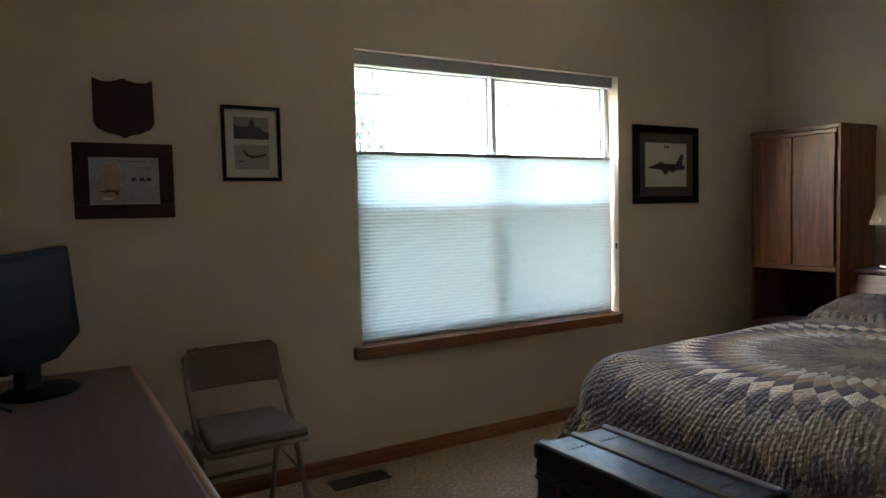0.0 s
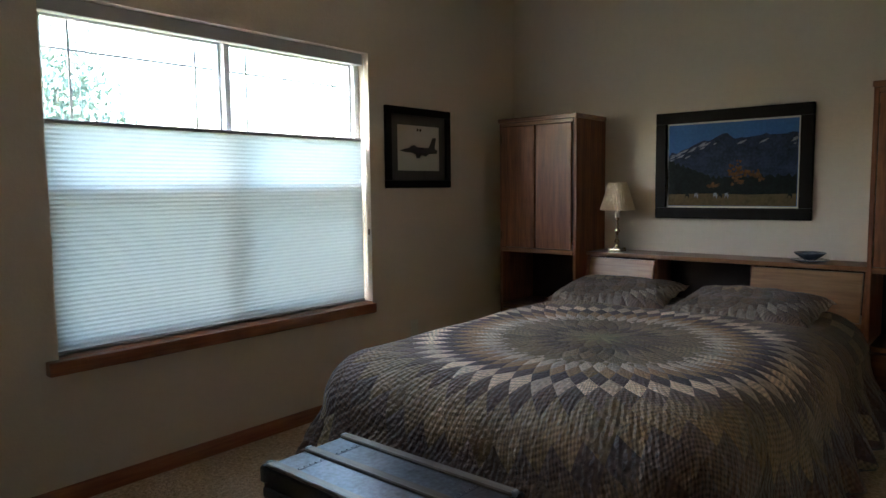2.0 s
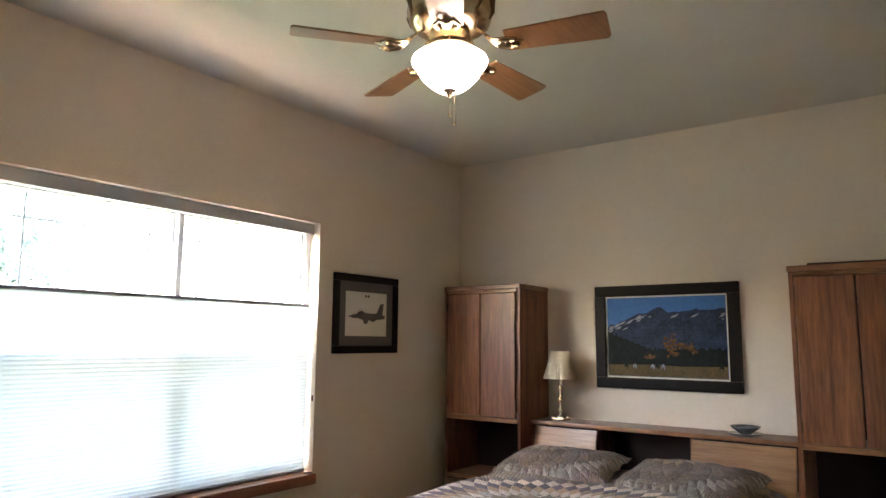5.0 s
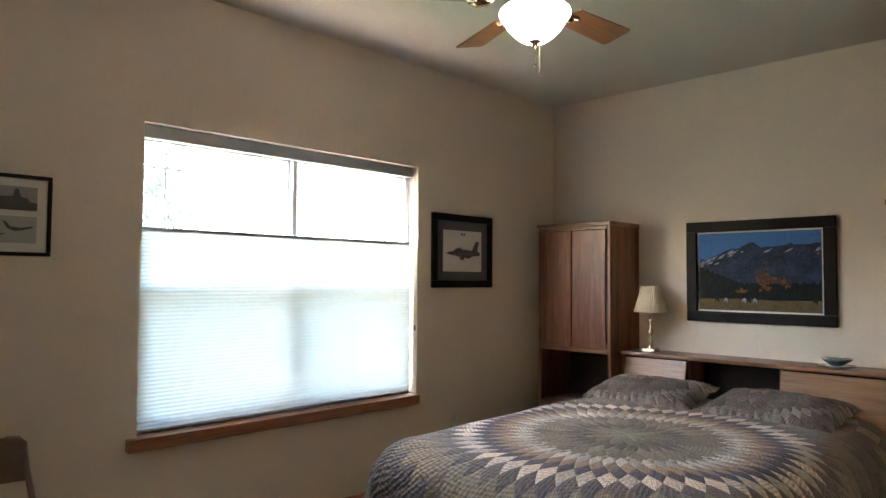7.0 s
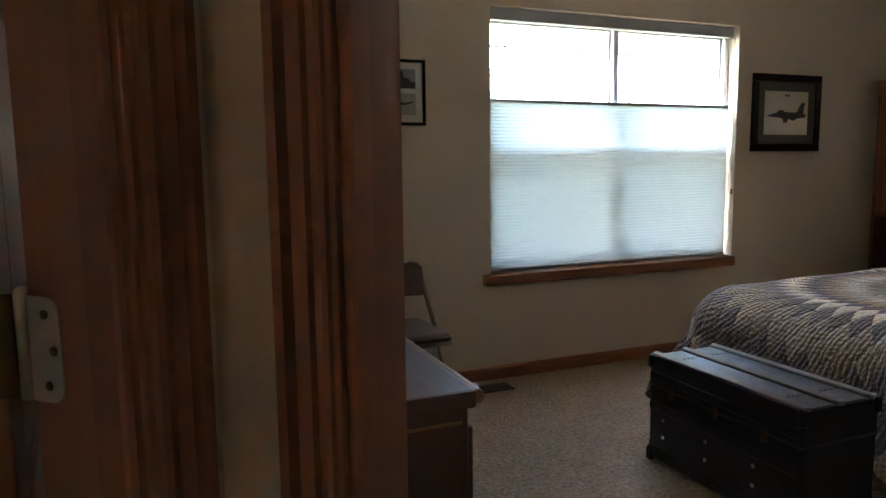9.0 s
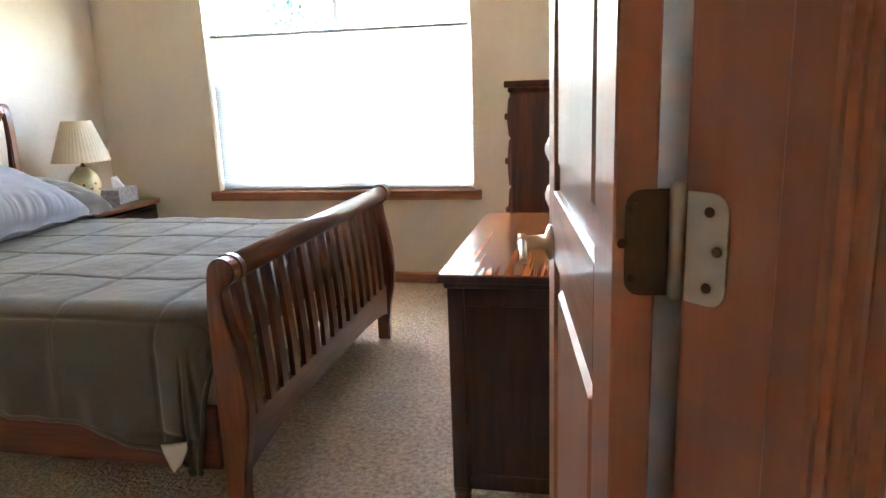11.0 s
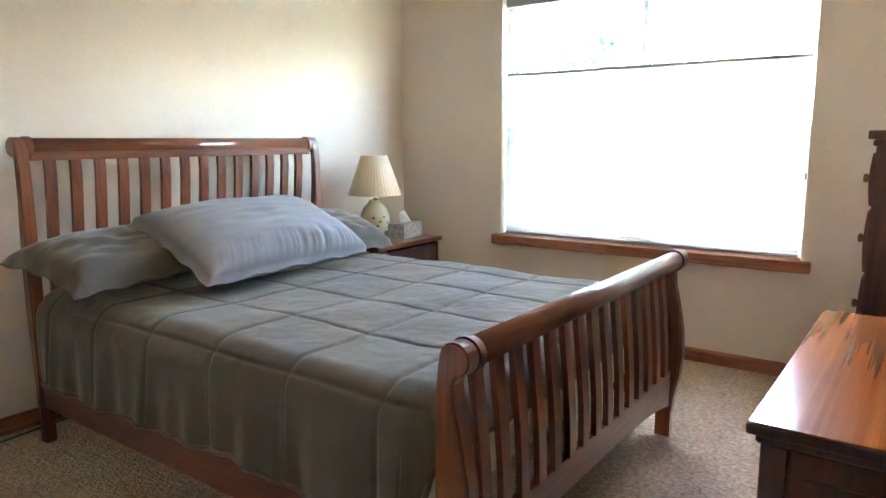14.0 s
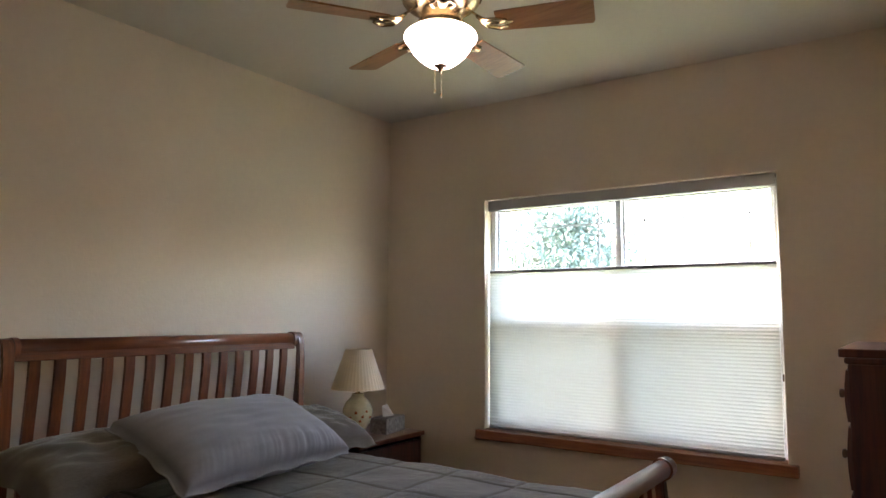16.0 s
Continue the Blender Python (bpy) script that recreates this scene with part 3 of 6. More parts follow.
def panel_door():
    m = pose(-0.766, -2.745, 0, 0, 0, 96.5)
    d = thing("door_2", m, "clear-finished wooden panel door standing open with a lever handle", "door", kind="structure")
    w, h, t = 0.745, 2.025, 0.035
    z0 = 0.012
    # x along the leaf from the hinge, y across it
    for x0, x1 in ((0.004, 0.115), (w - 0.115, w)):
        boxpart("stile", d, M_TRIM, x0, x1, -t / 2, t / 2, z0, h, 0.002)
    rails = ((z0, 0.24), (0.90, 1.02), (1.42, 1.53), (h - 0.12, h))
    for a, b in rails:
        boxpart("rail", d, M_TRIM_X, 0.115, w - 0.115, -t / 2, t / 2, a, b, 0.002)
    for (a, b), (c, e) in zip(rails, rails[1:]):
        bm = bm_new()
        x0, x1, za, zb = 0.115, w - 0.115, b, c
        box(bm, x0, x1, -0.007, 0.007, za, zb)
        p = part("panel", bm, M_TRIM, d)
        boxpart("raised_field", p, M_TRIM, x0 + 0.045, x1 - 0.045, -0.0145, 0.0145, za + 0.045, zb - 0.045, 0.007)
    hx, hz = w - 0.07, 0.92
    lv = None
    for s in (1, -1):
        bm = bm_new()
        lathe(bm, [(0.001, 0.0), (0.032, 0.0), (0.033, 0.006), (0.024, 0.010), (0.013, 0.014), (0.012, 0.045), (0.016, 0.05), (0.016, 0.062), (0.001, 0.064)], 20)
        bmesh.ops.rotate(bm, verts=bm.verts[:], cent=(0, 0, 0), matrix=Matrix.Rotation(radians(-90 * s), 3, 'X'))
        bmesh.ops.translate(bm, verts=bm.verts[:], vec=(hx, s * t / 2, hz))
        ro = part("door_handle", bm, M_NICKEL, d, "satin nickel lever handle")
        bm = bm_new()
        y = s * (t / 2 + 0.055)
        tube(bm, [(hx + 0.008, y, hz), (hx - 0.03, y, hz + 0.004), (hx - 0.075, y, hz - 0.002), (hx - 0.105, y, hz - 0.010)], [0.008, 0.008, 0.007, 0.008], 10, 0.75)
        part("lever", bm, M_NICKEL, ro)
    boxpart("latch_plate", d, M_NICKEL, w - 0.001, w + 0.0015, -0.012, 0.012, 0.89, 0.95, 0)
    for hz in (0.26, 1.062, 1.83):
        hinge_leafs(d, hz, t)
    return d


def rounded_plate(bm, u0, u1, z0, z1, r, put):
    out = []
    for cu, cz, a0 in ((u1 - r, z1 - r, 0), (u1 - r, z0 + r, -90)):
        for k in range(5):
            a = radians(a0 + 90 - 22.5 * k) if a0 == 0 else radians(-22.5 * k)
            out.append((cu + r * math.cos(a), cz + r * math.sin(a)))
    out += [(u0, z0), (u0, z1)]
    top = [bm.verts.new(put(u, z, 0.0018)) for u, z in out]
    bot = [bm.verts.new(put(u, z, 0.0)) for u, z in out]
    n = len(out)
    for i in range(n):
        bm.faces.new((bot[i], bot[(i + 1) % n], top[(i + 1) % n], top[i]))
    bm.faces.new(top)
    bm.faces.new(bot[::-1])
    bmesh.ops.recalc_face_normals(bm, faces=bm.faces[:])


def hinge_leafs(d, zc, t):
    """One hinge: a leaf on the door's edge, the barrel, and the leaf on the jamb."""
    bm = bm_new()
    rounded_plate(bm, 0.0, 0.036, zc - 0.0445, zc + 0.0445, 0.014, lambda u, z, h: (0.0035 - h, -t / 2 - 0.010 + u, z))
    # bronze here instead of hinge steel: the leaf's shade is put into its colour
    leaf = part("hinge_leaf", bm, M_BRONZE, d, "hinge leaf on the door edge, coloured dark for its shade")
    bm = bm_new()
    lathe(bm, [(0.0065, -0.0465), (0.0065, 0.0465), (0.004, 0.05), (0.001, 0.051)], 12, 0.0, -t / 2 - 0.015, zc)
    part("hinge_barrel", bm, M_HINGE, d, "steel hinge barrel")
    for dz in (-0.03, 0.03, 0):
        bm = bm_new()
        lathe(bm, [(0.0042, 0.0), (0.0040, 0.0012), (0.001, 0.0014)], 10)
        bmesh.ops.rotate(bm, verts=bm.verts[:], cent=(0, 0, 0), matrix=Matrix.Rotation(radians(-90), 3, 'Y'))
        bmesh.ops.translate(bm, verts=bm.verts[:], vec=(0.0015, -t / 2 + 0.02 + (0.008 if dz == 0 else 0), zc + dz))
        part("screw", bm, M_BRONZE, leaf)


panel_door()

# the leaves of the same hinges on the jamb
mB, fB = DOORWAYS[2]
for zc in (0.26, 1.062, 1.83):
    bm = bm_new()
    rounded_plate(bm, 0.0, 0.036, zc - 0.0445, zc + 0.0445, 0.014, lambda u, z, h: (0.0002 + h, -0.117 + u, z))
    lf = part("hinge_leaf", bm, M_HINGE, fB, "pale steel hinge leaf with rounded corners")
    for dz in (-0.03, 0.0, 0.03):
        bm = bm_new()
        lathe(bm, [(0.0042, 0.0), (0.0040, 0.0012), (0.001, 0.0014)], 10)
        bmesh.ops.rotate(bm, verts=bm.verts[:], cent=(0, 0, 0), matrix=Matrix.Rotation(radians(90), 3, 'Y'))
        bmesh.ops.translate(bm, verts=bm.verts[:], vec=(0.002, -0.117 + 0.02 + (0.008 if dz == 0 else 0), zc + dz))
        part("screw", bm, M_BRONZE, lf)

# ---------------------------------------------------------------- soft things


def cloth_sheet(L, W, zt, over_f, over_s, R, nx, ny, top=None, fold=0.02, head_in=0.0, flare=0.10, seed=3.0, drop_noise=0.02, side_extra=0.0):
    """A cover over a mattress: x from the head (0) to the foot (L), y across. Returns a bmesh with a UV that follows the cloth, in metres."""
    bm = bmesh.new()
    uv = bm.loops.layers.uv.new("cloth")
    flat = {}
    hw = W / 2
    rows = []
    for i in range(nx + 1):
        p = head_in + (L + over_f - head_in) * i / nx
        row = []
        for j in range(ny + 1):
            sd = over_s - 0.25 * side_extra * min(p, 1.2) + side_extra * min(max((p - 1.2) / 0.7, 0.0), 1.0) ** 2
            q = -(hw + sd) + 2 * (hw + sd) * j / ny
            dp, dq = max(p - (L - R), 0.0), max(abs(q) - (hw - R), 0.0)
            o = (dp ** 4 + dq ** 4) ** 0.25
            ex, ey = min(p, L - R), math.copysign(min(abs(q), hw - R), q)
            if o < 1e-6:
                x, y, z = p, q, zt
            else:
                dx, dy = dp / math.hypot(dp, dq), math.copysign(dq / math.hypot(dp, dq), q)
                arc = R * math.pi / 2
                if o < arc:
                    a = o / R
                    out, down = R * math.sin(a), R * (1 - math.cos(a))
                else:
                    s = o - arc
                    out, down = R + flare * s, R + s * (1 - 0.5 * flare * flare)
                    along = (p if dq > dp else q) + 1.3 * (dx * dy)
                    amp = fold * min(s / 0.25, 1.0)
                    out += amp * (math.sin(along * 21 + seed) + 0.6 * math.sin(along * 47 + 2 * seed)) + 0.035 * min(s / 0.3, 1) * abs(dx * dy) * 2
                    out += amp * 0.8 * noise.noise((along * 6, s * 3, seed))
                x, y, z = ex + dx * out, ey + dy * out, zt - down
            z += drop_noise * noise.noise((p * 2.3, q * 2.3, seed)) * (1 if o < R else 0.3)
            if top:
                h = top(p, q)
                if o < 1e-6:
                    z += h
                else:
                    a = min(o / (R * math.pi / 2), 1.0) * math.pi / 2
                    x, y, z = x + dx * h * math.sin(a), y + dy * h * math.sin(a), z + h * math.cos(a)
            v = bm.verts.new((x, y, max(z, 0.012)))
            flat[v] = (p, q)
            row.append(v)
        rows.append(row)
    for a, b in zip(rows, rows[1:]):
        for j in range(ny):
            f = bm.faces.new((a[j], b[j], b[j + 1], a[j + 1]))
            f.smooth = True
            for lp in f.loops:
                lp[uv].uv = flat[lp.vert]
    hem = [r[0].co.copy() for r in rows] + [v.co.copy() for v in rows[-1][1:-1]] + [r[-1].co.copy() for r in rows[::-1]]
    return bm, hem


def pillow_mesh(w, d, h, n=36, flange=0.0, seed=1.0, wrinkle=0.006, sag=0.0):
    """A stuffed pillow, w along y, d along x, lying on z = 0."""
    bm = bmesh.new()
    uv = bm.loops.layers.uv.new("cloth")
    layers = []
    for side in (1, -1):
        rows = []
        for i in range(n + 1):
            row = []
            for j in range(n + 1):
                u, v = -1 + 2 * i / n, -1 + 2 * j / n
                iu, iv = u * (1 + flange), v * (1 + flange)
                base = max(0.0, 1 - abs(iu) ** 2.6) * max(0.0, 1 - abs(iv) ** 2.6)
                t = h / 2 * base ** 0.42
                pinch = 1 - 0.055 * (1 - u * u) * abs(v) ** 3
                pinch2 = 1 - 0.055 * (1 - v * v) * abs(u) ** 3
                x, y = u * d / 2 * pinch2, v * w / 2 * pinch
                edge = min(1.0, (1 - max(abs(u), abs(v))) * 3)
                wr = wrinkle * (noise.noise((u * 3 + seed, v * 3, seed)) + 0.7 * noise.noise((u * 8 + seed, v * 4, 2 * seed))) * (0.3 + edge)
                z = h / 2 + side * (t + (wr if base > 0 else 0)) - sag * (u * u)
                if side < 0 and z < 0.004:
                    z = 0.004
                if base <= 0:
                    z = h / 2 * 0.75 + 0.006 * math.sin(v * 14 + seed) + 0.006 * math.sin(u * 11 + seed) + side * 0.0015 - sag * u * u
                row.append(bm.verts.new((x, y, max(z, 0.003))))
            rows.append(row)
        layers.append(rows)
    for k, rows in enumerate(layers):
        for i in range(n):
            for j in range(n):
                c = (rows[i][j], rows[i + 1][j], rows[i + 1][j + 1], rows[i][j + 1])
                f = bm.faces.new(c if k == 0 else c[::-1])
                f.smooth = True
                for lp in f.loops:
                    lp[uv].uv = (lp.vert.co.x, lp.vert.co.y)
    bmesh.ops.remove_doubles(bm, verts=bm.verts[:], dist=0.0005)
    a, b = layers
    rim = lambda r: [r[0][j] for j in range(n + 1)] + [r[i][n] for i in range(1, n + 1)] + [r[n][j] for j in range(n - 1, -1, -1)] + [r[i][0] for i in range(n - 1, 0, -1)]
    ra, rb = rim(a), rim(b)
    for i in range(len(ra)):
        k = (i + 1) % len(ra)
        vs = [ra[i], ra[k], rb[k], rb[i]]
        if all(v.is_valid for v in vs) and len(set(vs)) == 4:
            try:
                bm.faces.new(vs)
            except ValueError:
                pass
    return bm


GREEN, OLIVE, DUSK, MOLE = (0.27, 0.24, 0.12), (0.225, 0.162, 0.090), (0.140, 0.096, 0.066), (0.280, 0.198, 0.114)
PLAID, TAN, PLUM, CREAM = (0.58, 0.48, 0.37), (0.36, 0.215, 0.105), (0.095, 0.055, 0.060), (0.74, 0.58, 0.42)
SLATE, OCHRE, UMBER, SOOT = (0.165, 0.112, 0.086), (0.275, 0.186, 0.104), (0.138, 0.087, 0.055), (0.104, 0.064, 0.046)
FLECK = (0.29, 0.235, 0.18)
# the outer rings are dark cloth, darkened further to hold the hanging skirt's shade
QUILT_RINGS = [GREEN, OLIVE, DUSK, MOLE, OLIVE, PLAID, TAN, PLUM, CREAM, SLATE, MOLE, OCHRE, SLATE, UMBER, SOOT, OLIVE, SOOT, UMBER, DUSK, SOOT, UMBER, SOOT, DUSK, SOOT]
SHAM_RINGS = [DUSK, UMBER, MOLE, UMBER, DUSK, SLATE, UMBER, DUSK, FLECK, SLATE, UMBER, SOOT, DUSK, SOOT, UMBER, SOOT, DUSK, SOOT, UMBER, DUSK, SOOT, UMBER, SOOT, DUSK]


def quilt_material(name, cx, cy, cloths, small=1.0):
    """Pieced patchwork: rings of diamonds that grow from a centre, with quilting relief."""
    m = bpy.data.materials.new(name)
    m.use_nodes = True
    n, l = m.node_tree.nodes, m.node_tree.links
    b = n["Principled BSDF"]

    def math_node(op, a, c=None, d=None):
        q = n.new("ShaderNodeMath")
        q.operation = op
        for k, v in enumerate((a, c, d)):
            if v is None:
                continue
            if isinstance(v, (int, float)):
                q.inputs[k].default_value = v
            else:
                l.new(v, q.inputs[k])
        return q.outputs[0]
    uvn = n.new("ShaderNodeUVMap")
    uvn.uv_map = "cloth"
    sp = n.new("ShaderNodeSeparateXYZ")
    l.new(uvn.outputs[0], sp.inputs[0])
    wob = n.new("ShaderNodeTexNoise")
    wob.inputs["Scale"].default_value = 4
    l.new(uvn.outputs[0], wob.inputs["Vector"])
    x = math_node('ADD', math_node('SUBTRACT', sp.outputs[0], cx), math_node('MULTIPLY', wob.outputs["Fac"], 0.02))
    y = math_node('SUBTRACT', sp.outputs[1], cy)
    r = math_node('SQRT', math_node('ADD', math_node('MULTIPLY', x, x), math_node('MULTIPLY', y, y)))
    th = math_node('ARCTAN2', y, x)
    ang = math_node('MULTIPLY', th, 60 / (2 * math.pi))
    few = math_node('ADD', math_node('MULTIPLY', math_node('GREATER_THAN', r, 0.42), 0.5), math_node('ADD', math_node('MULTIPLY', math_node('GREATER_THAN', r, 0.20), 0.25), 0.25))
    ang = math_node('MULTIPLY', ang, few)
    rad = math_node('ADD', math_node('MULTIPLY', r, 11.8 * small), 0.4)
    u = math_node('ADD', math_node('MULTIPLY', rad, 0.5), ang)
    v = math_node('SUBTRACT', math_node('MULTIPLY', rad, 0.5), ang)
    fu, fv = math_node('FLOOR', u), math_node('FLOOR', v)
    fac = math_node('DIVIDE', math_node('ADD', math_node('MINIMUM', math_node('MAXIMUM', math_node('ADD', fu, fv), 0.0), 23.0), 0.5), 24.0)
    ramp = n.new("ShaderNodeValToRGB")
    ramp.color_ramp.interpolation = 'CONSTANT'
    els = ramp.color_ramp.elements
    while len(els) < 24:
        els.new(0.5)
    for k, c in enumerate(cloths):
        els[k].position = k / 24.0
        els[k].color = (*c, 1)
    l.new(fac, ramp.inputs[0])
    # every piece has its own cloth: plain, or a woven check
    cmb = n.new("ShaderNodeCombineXYZ")
    l.new(fu, cmb.inputs[0])
    l.new(fv, cmb.inputs[1])
    wn_ = n.new("ShaderNodeTexWhiteNoise")
    l.new(cmb.outputs[0], wn_.inputs["Vector"])
    pr = n.new("ShaderNodeTexNoise")
    pr.inputs["Scale"].default_value, pr.inputs["Detail"].default_value = 60, 3
    l.new(uvn.outputs[0], pr.inputs["Vector"])
    check = math_node('MULTIPLY', math_node('SINE', math_node('MULTIPLY', u, 31.4)), math_node('SINE', math_node('MULTIPLY', v, 25.1)))
    check = math_node('MULTIPLY', check, math_node('MULTIPLY', math_node('GREATER_THAN', wn_.outputs["Value"], 0.35), 0.5))
    tone = math_node('ADD', math_node('MULTIPLY', wn_.outputs["Value"], 0.55), math_node('MULTIPLY', pr.outputs["Fac"], 1.5))
    tone = math_node('ADD', math_node('ADD', tone, check), -0.02)
    sc = n.new("ShaderNodeVectorMath")
    sc.operation = 'SCALE'
    l.new(ramp.outputs[0], sc.inputs[0])
    l.new(tone, sc.inputs["Scale"])
    l.new(sc.outputs[0], b.inputs["Base Color"])
    b.inputs["Roughness"].default_value = 0.66
    b.inputs["Specular IOR Level"].default_value = 0.4
    b.inputs["Sheen Weight"].default_value = 0.12
    # seams and lines of quilting that puckers between them
    pu = math_node('PINGPONG', u, 0.5)
    pv = math_node('PINGPONG', v, 0.5)
    seam = math_node('MINIMUM', math_node('MINIMUM', pu, pv), 0.16)
    puck = n.new("ShaderNodeTexNoise")
    puck.inputs["Scale"].default_value = 45
    l.new(uvn.outputs[0], puck.inputs["Vector"])
    bend = math_node('ADD', math_node('MULTIPLY', th, 44.0), math_node('ADD', math_node('MULTIPLY', rad, 1.1), math_node('MULTIPLY', wob.outputs["Fac"], 3.0)))
    rib = math_node('PINGPONG', math_node('ADD', bend, math_node('MULTIPLY', puck.outputs["Fac"], 0.8)), 0.5)
    outer = math_node('MINIMUM', math_node('MULTIPLY', math_node('MAXIMUM', math_node('SUBTRACT', r, 0.62), 0.0), 4.0), 1.0)
    rib = math_node('MULTIPLY', rib, math_node('ADD', math_node('MULTIPLY', outer, 0.65), 0.25))
    hgt = math_node('ADD', math_node('ADD', math_node('MULTIPLY', seam, 3.0), rib), math_node('MULTIPLY', puck.outputs["Fac"], 1.3))
    bp = n.new("ShaderNodeBump")
    bp.inputs["Strength"].default_value, bp.inputs["Distance"].default_value = 1.0, 0.011
    l.new(hgt, bp.inputs["Height"])
    l.new(bp.outputs[0], b.inputs["Normal"])
    return m


# ---------------------------------------------------------------- the quilt room: bed
HEAD_X = 4.03
BED_CY = -1.565
M_QUILT = quilt_material("patchwork_quilt", 1.41, 0.03, QUILT_RINGS)
M_SHAM = quilt_material("patchwork_sham", 0.22, 0.10, SHAM_RINGS, 1.6)

bed = thing("platform_bed", pose(HEAD_X, BED_CY, 0, 0, 0, 180), "wide mattress and box base hidden under a patchwork quilt", "bed")
boxpart("box_spring", bed, M_SHEET, 0.0, 2.10, -0.72, 0.72, 0.10, 0.33, 0.03, "", 2)
boxpart("mattress", bed, M_SHEET, 0.0, 2.10, -0.72, 0.72, 0.335, 0.575, 0.09, "", 3)
for fx in (0.1, 2.05):
    for fy in (-0.65, 0.65):
        boxpart("foot", bed, M_BLACK, fx - 0.03, fx + 0.03, fy - 0.03, fy + 0.03, 0, 0.10, 0.004)


def quilt_top(p, q):
    return 0.012 * math.exp(-((p - 1.1) ** 2) / 0.8)


quilt = thing("patchwork_quilt", pose(HEAD_X, BED_CY, 0, 0, 0, 180), "patchwork quilt with rings of brown, tan, cream and purple diamonds", "quilt")
bm, hem = cloth_sheet(2.32, 1.68, 0.612, 0.44, 0.40, 0.22, 170, 170, quilt_top, 0.028, 0.12, 0.36, 2.0, 0.012)
q_ob = part("pieced_cloth", bm, M_QUILT, quilt)
bm = bm_new()
tube(bm, hem[::2], 0.008, 6)
part("binding", bm, M_MATGREY, quilt, "dark binding along the hem")
so = q_ob.modifiers.new("thick", 'SOLIDIFY')
so.thickness, so.offset = 0.008, 1

for k, (py, rz, sx) in enumerate(((-1.155, 4, 3.69), (-1.90, -3, 3.66))):
    bm = pillow_mesh(0.70, 0.48, 0.125, 34, 0.06, 3.0 + k * 2.7, 0.008)
    p_ob = new("pillow", finish("pillow", bm, M_SHAM))
    p_ob.matrix_world = pose(sx, py, 0.603, 0, -8, rz)
    tagged(p_ob, "plump pillow in a dark patchwork sham against the headboard", "pillow", "pillows on the quilt")

# bookcase headboard between the piers
hb = thing("bookcase_headboard", pose(4.31, BED_CY, 0), "oak bookcase headboard with slanted doors and an open middle", "headboard")
hw = 0.808
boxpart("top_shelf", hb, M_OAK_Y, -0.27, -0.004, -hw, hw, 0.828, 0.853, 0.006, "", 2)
for s in (-1, 1):
    bm = bm_new()
    prism(bm, [(-0.004, 0.0), (-0.004, 0.828), (-0.245, 0.828), (-0.315, 0.56), (-0.315, 0.0)], s * hw - (0.022 if s > 0 else 0), s * hw + (0.022 if s < 0 else 0), 'y')
    part("side_panel", bm, M_OAK, hb)
boxpart("back_panel", hb, M_RECESS_SHADE, -0.018, -0.006, -hw + 0.022, hw - 0.022, 0.0, 0.828, 0)
boxpart("inner_shelf", hb, M_OAK_Y, -0.30, -0.018, -hw + 0.022, hw - 0.022, 0.535, 0.557, 0.002)
boxpart("lower_panel", hb, M_OAK, -0.30, -0.28, -hw + 0.022, hw - 0.022, 0.0, 0.535, 0.002)
for y0, y1 in ((-hw + 0.03, -0.235), (0.345, hw - 0.03)):
    bm = bm_new()
    prism(bm, [(-0.236, 0.815), (-0.254, 0.815), (-0.318, 0.565), (-0.300, 0.565)], y0, y1, 'y')
    part("slanted_door", bm, M_OAKLIGHT, hb, "pale oak slanted door")
for yy in (-0.23, 0.34):
    boxpart("divider", hb, M_OAK, -0.235, -0.018, yy - 0.01, yy + 0.01, 0.557, 0.828, 0.001)


def pier(cy, z_top, label, stuffed=False):
    """A tall oak pier cabinet with two doors above an open shelf and drawers below."""
    p = thing("pier_cabinet", pose(4.31, cy, 0), label, "cabinet", "piers beside the headboard")
    w, d = 0.302, 0.405
    for s in (-1, 1):
        boxpart("side_panel", p, M_OAK, -d, -0.004, min(s * w, s * (w - 0.022)), max(s * w, s * (w - 0.022)), 0, z_top - 0.03, 0.003)
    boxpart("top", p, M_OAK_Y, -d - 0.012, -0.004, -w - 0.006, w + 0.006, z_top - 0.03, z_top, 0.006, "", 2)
    boxpart("back_panel", p, M_RECESS_SHADE, -0.016, -0.005, -w + 0.022, w - 0.022, 0.03, z_top - 0.03, 0)
    for z in (0.05, 0.445, 0.838):
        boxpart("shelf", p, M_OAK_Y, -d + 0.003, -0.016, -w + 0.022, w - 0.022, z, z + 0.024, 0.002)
    boxpart("face_rail", p, M_OAK_Y, -d - 0.006, -d + 0.002, -w + 0.0225, w - 0.0225, 0.836, 0.866, 0.002)
    boxpart("face_rail", p, M_OAK_Y, -d - 0.006, -d + 0.002, -w + 0.0225, w - 0.0225, z_top - 0.055, z_top - 0.031, 0.002)
    for s in (-1, 1):
        y0, y1 = sorted((s * 0.004, s * (w - 0.028)))
        dd = boxpart("door", p, M_OAK, -d - 0.019, -d - 0.001, y0, y1, 0.87, z_top - 0.058, 0.005, "", 2)
        for z in (0.95, z_top - 0.14):
            boxpart("hinge", dd, M_BRONZE, -d - 0.023, -d - 0.004, s * (w - 0.027) - 0.004, s * (w - 0.027) + 0.004, z - 0.03, z + 0.03, 0.001)
    for z0, z1 in ((0.085, 0.255), (0.265, 0.435)):
        boxpart("drawer", p, M_OAK_Y, -d - 0.016, -d + 0.001, -w + 0.026, w - 0.026, z0, z1, 0.006, "", 2)
    return p


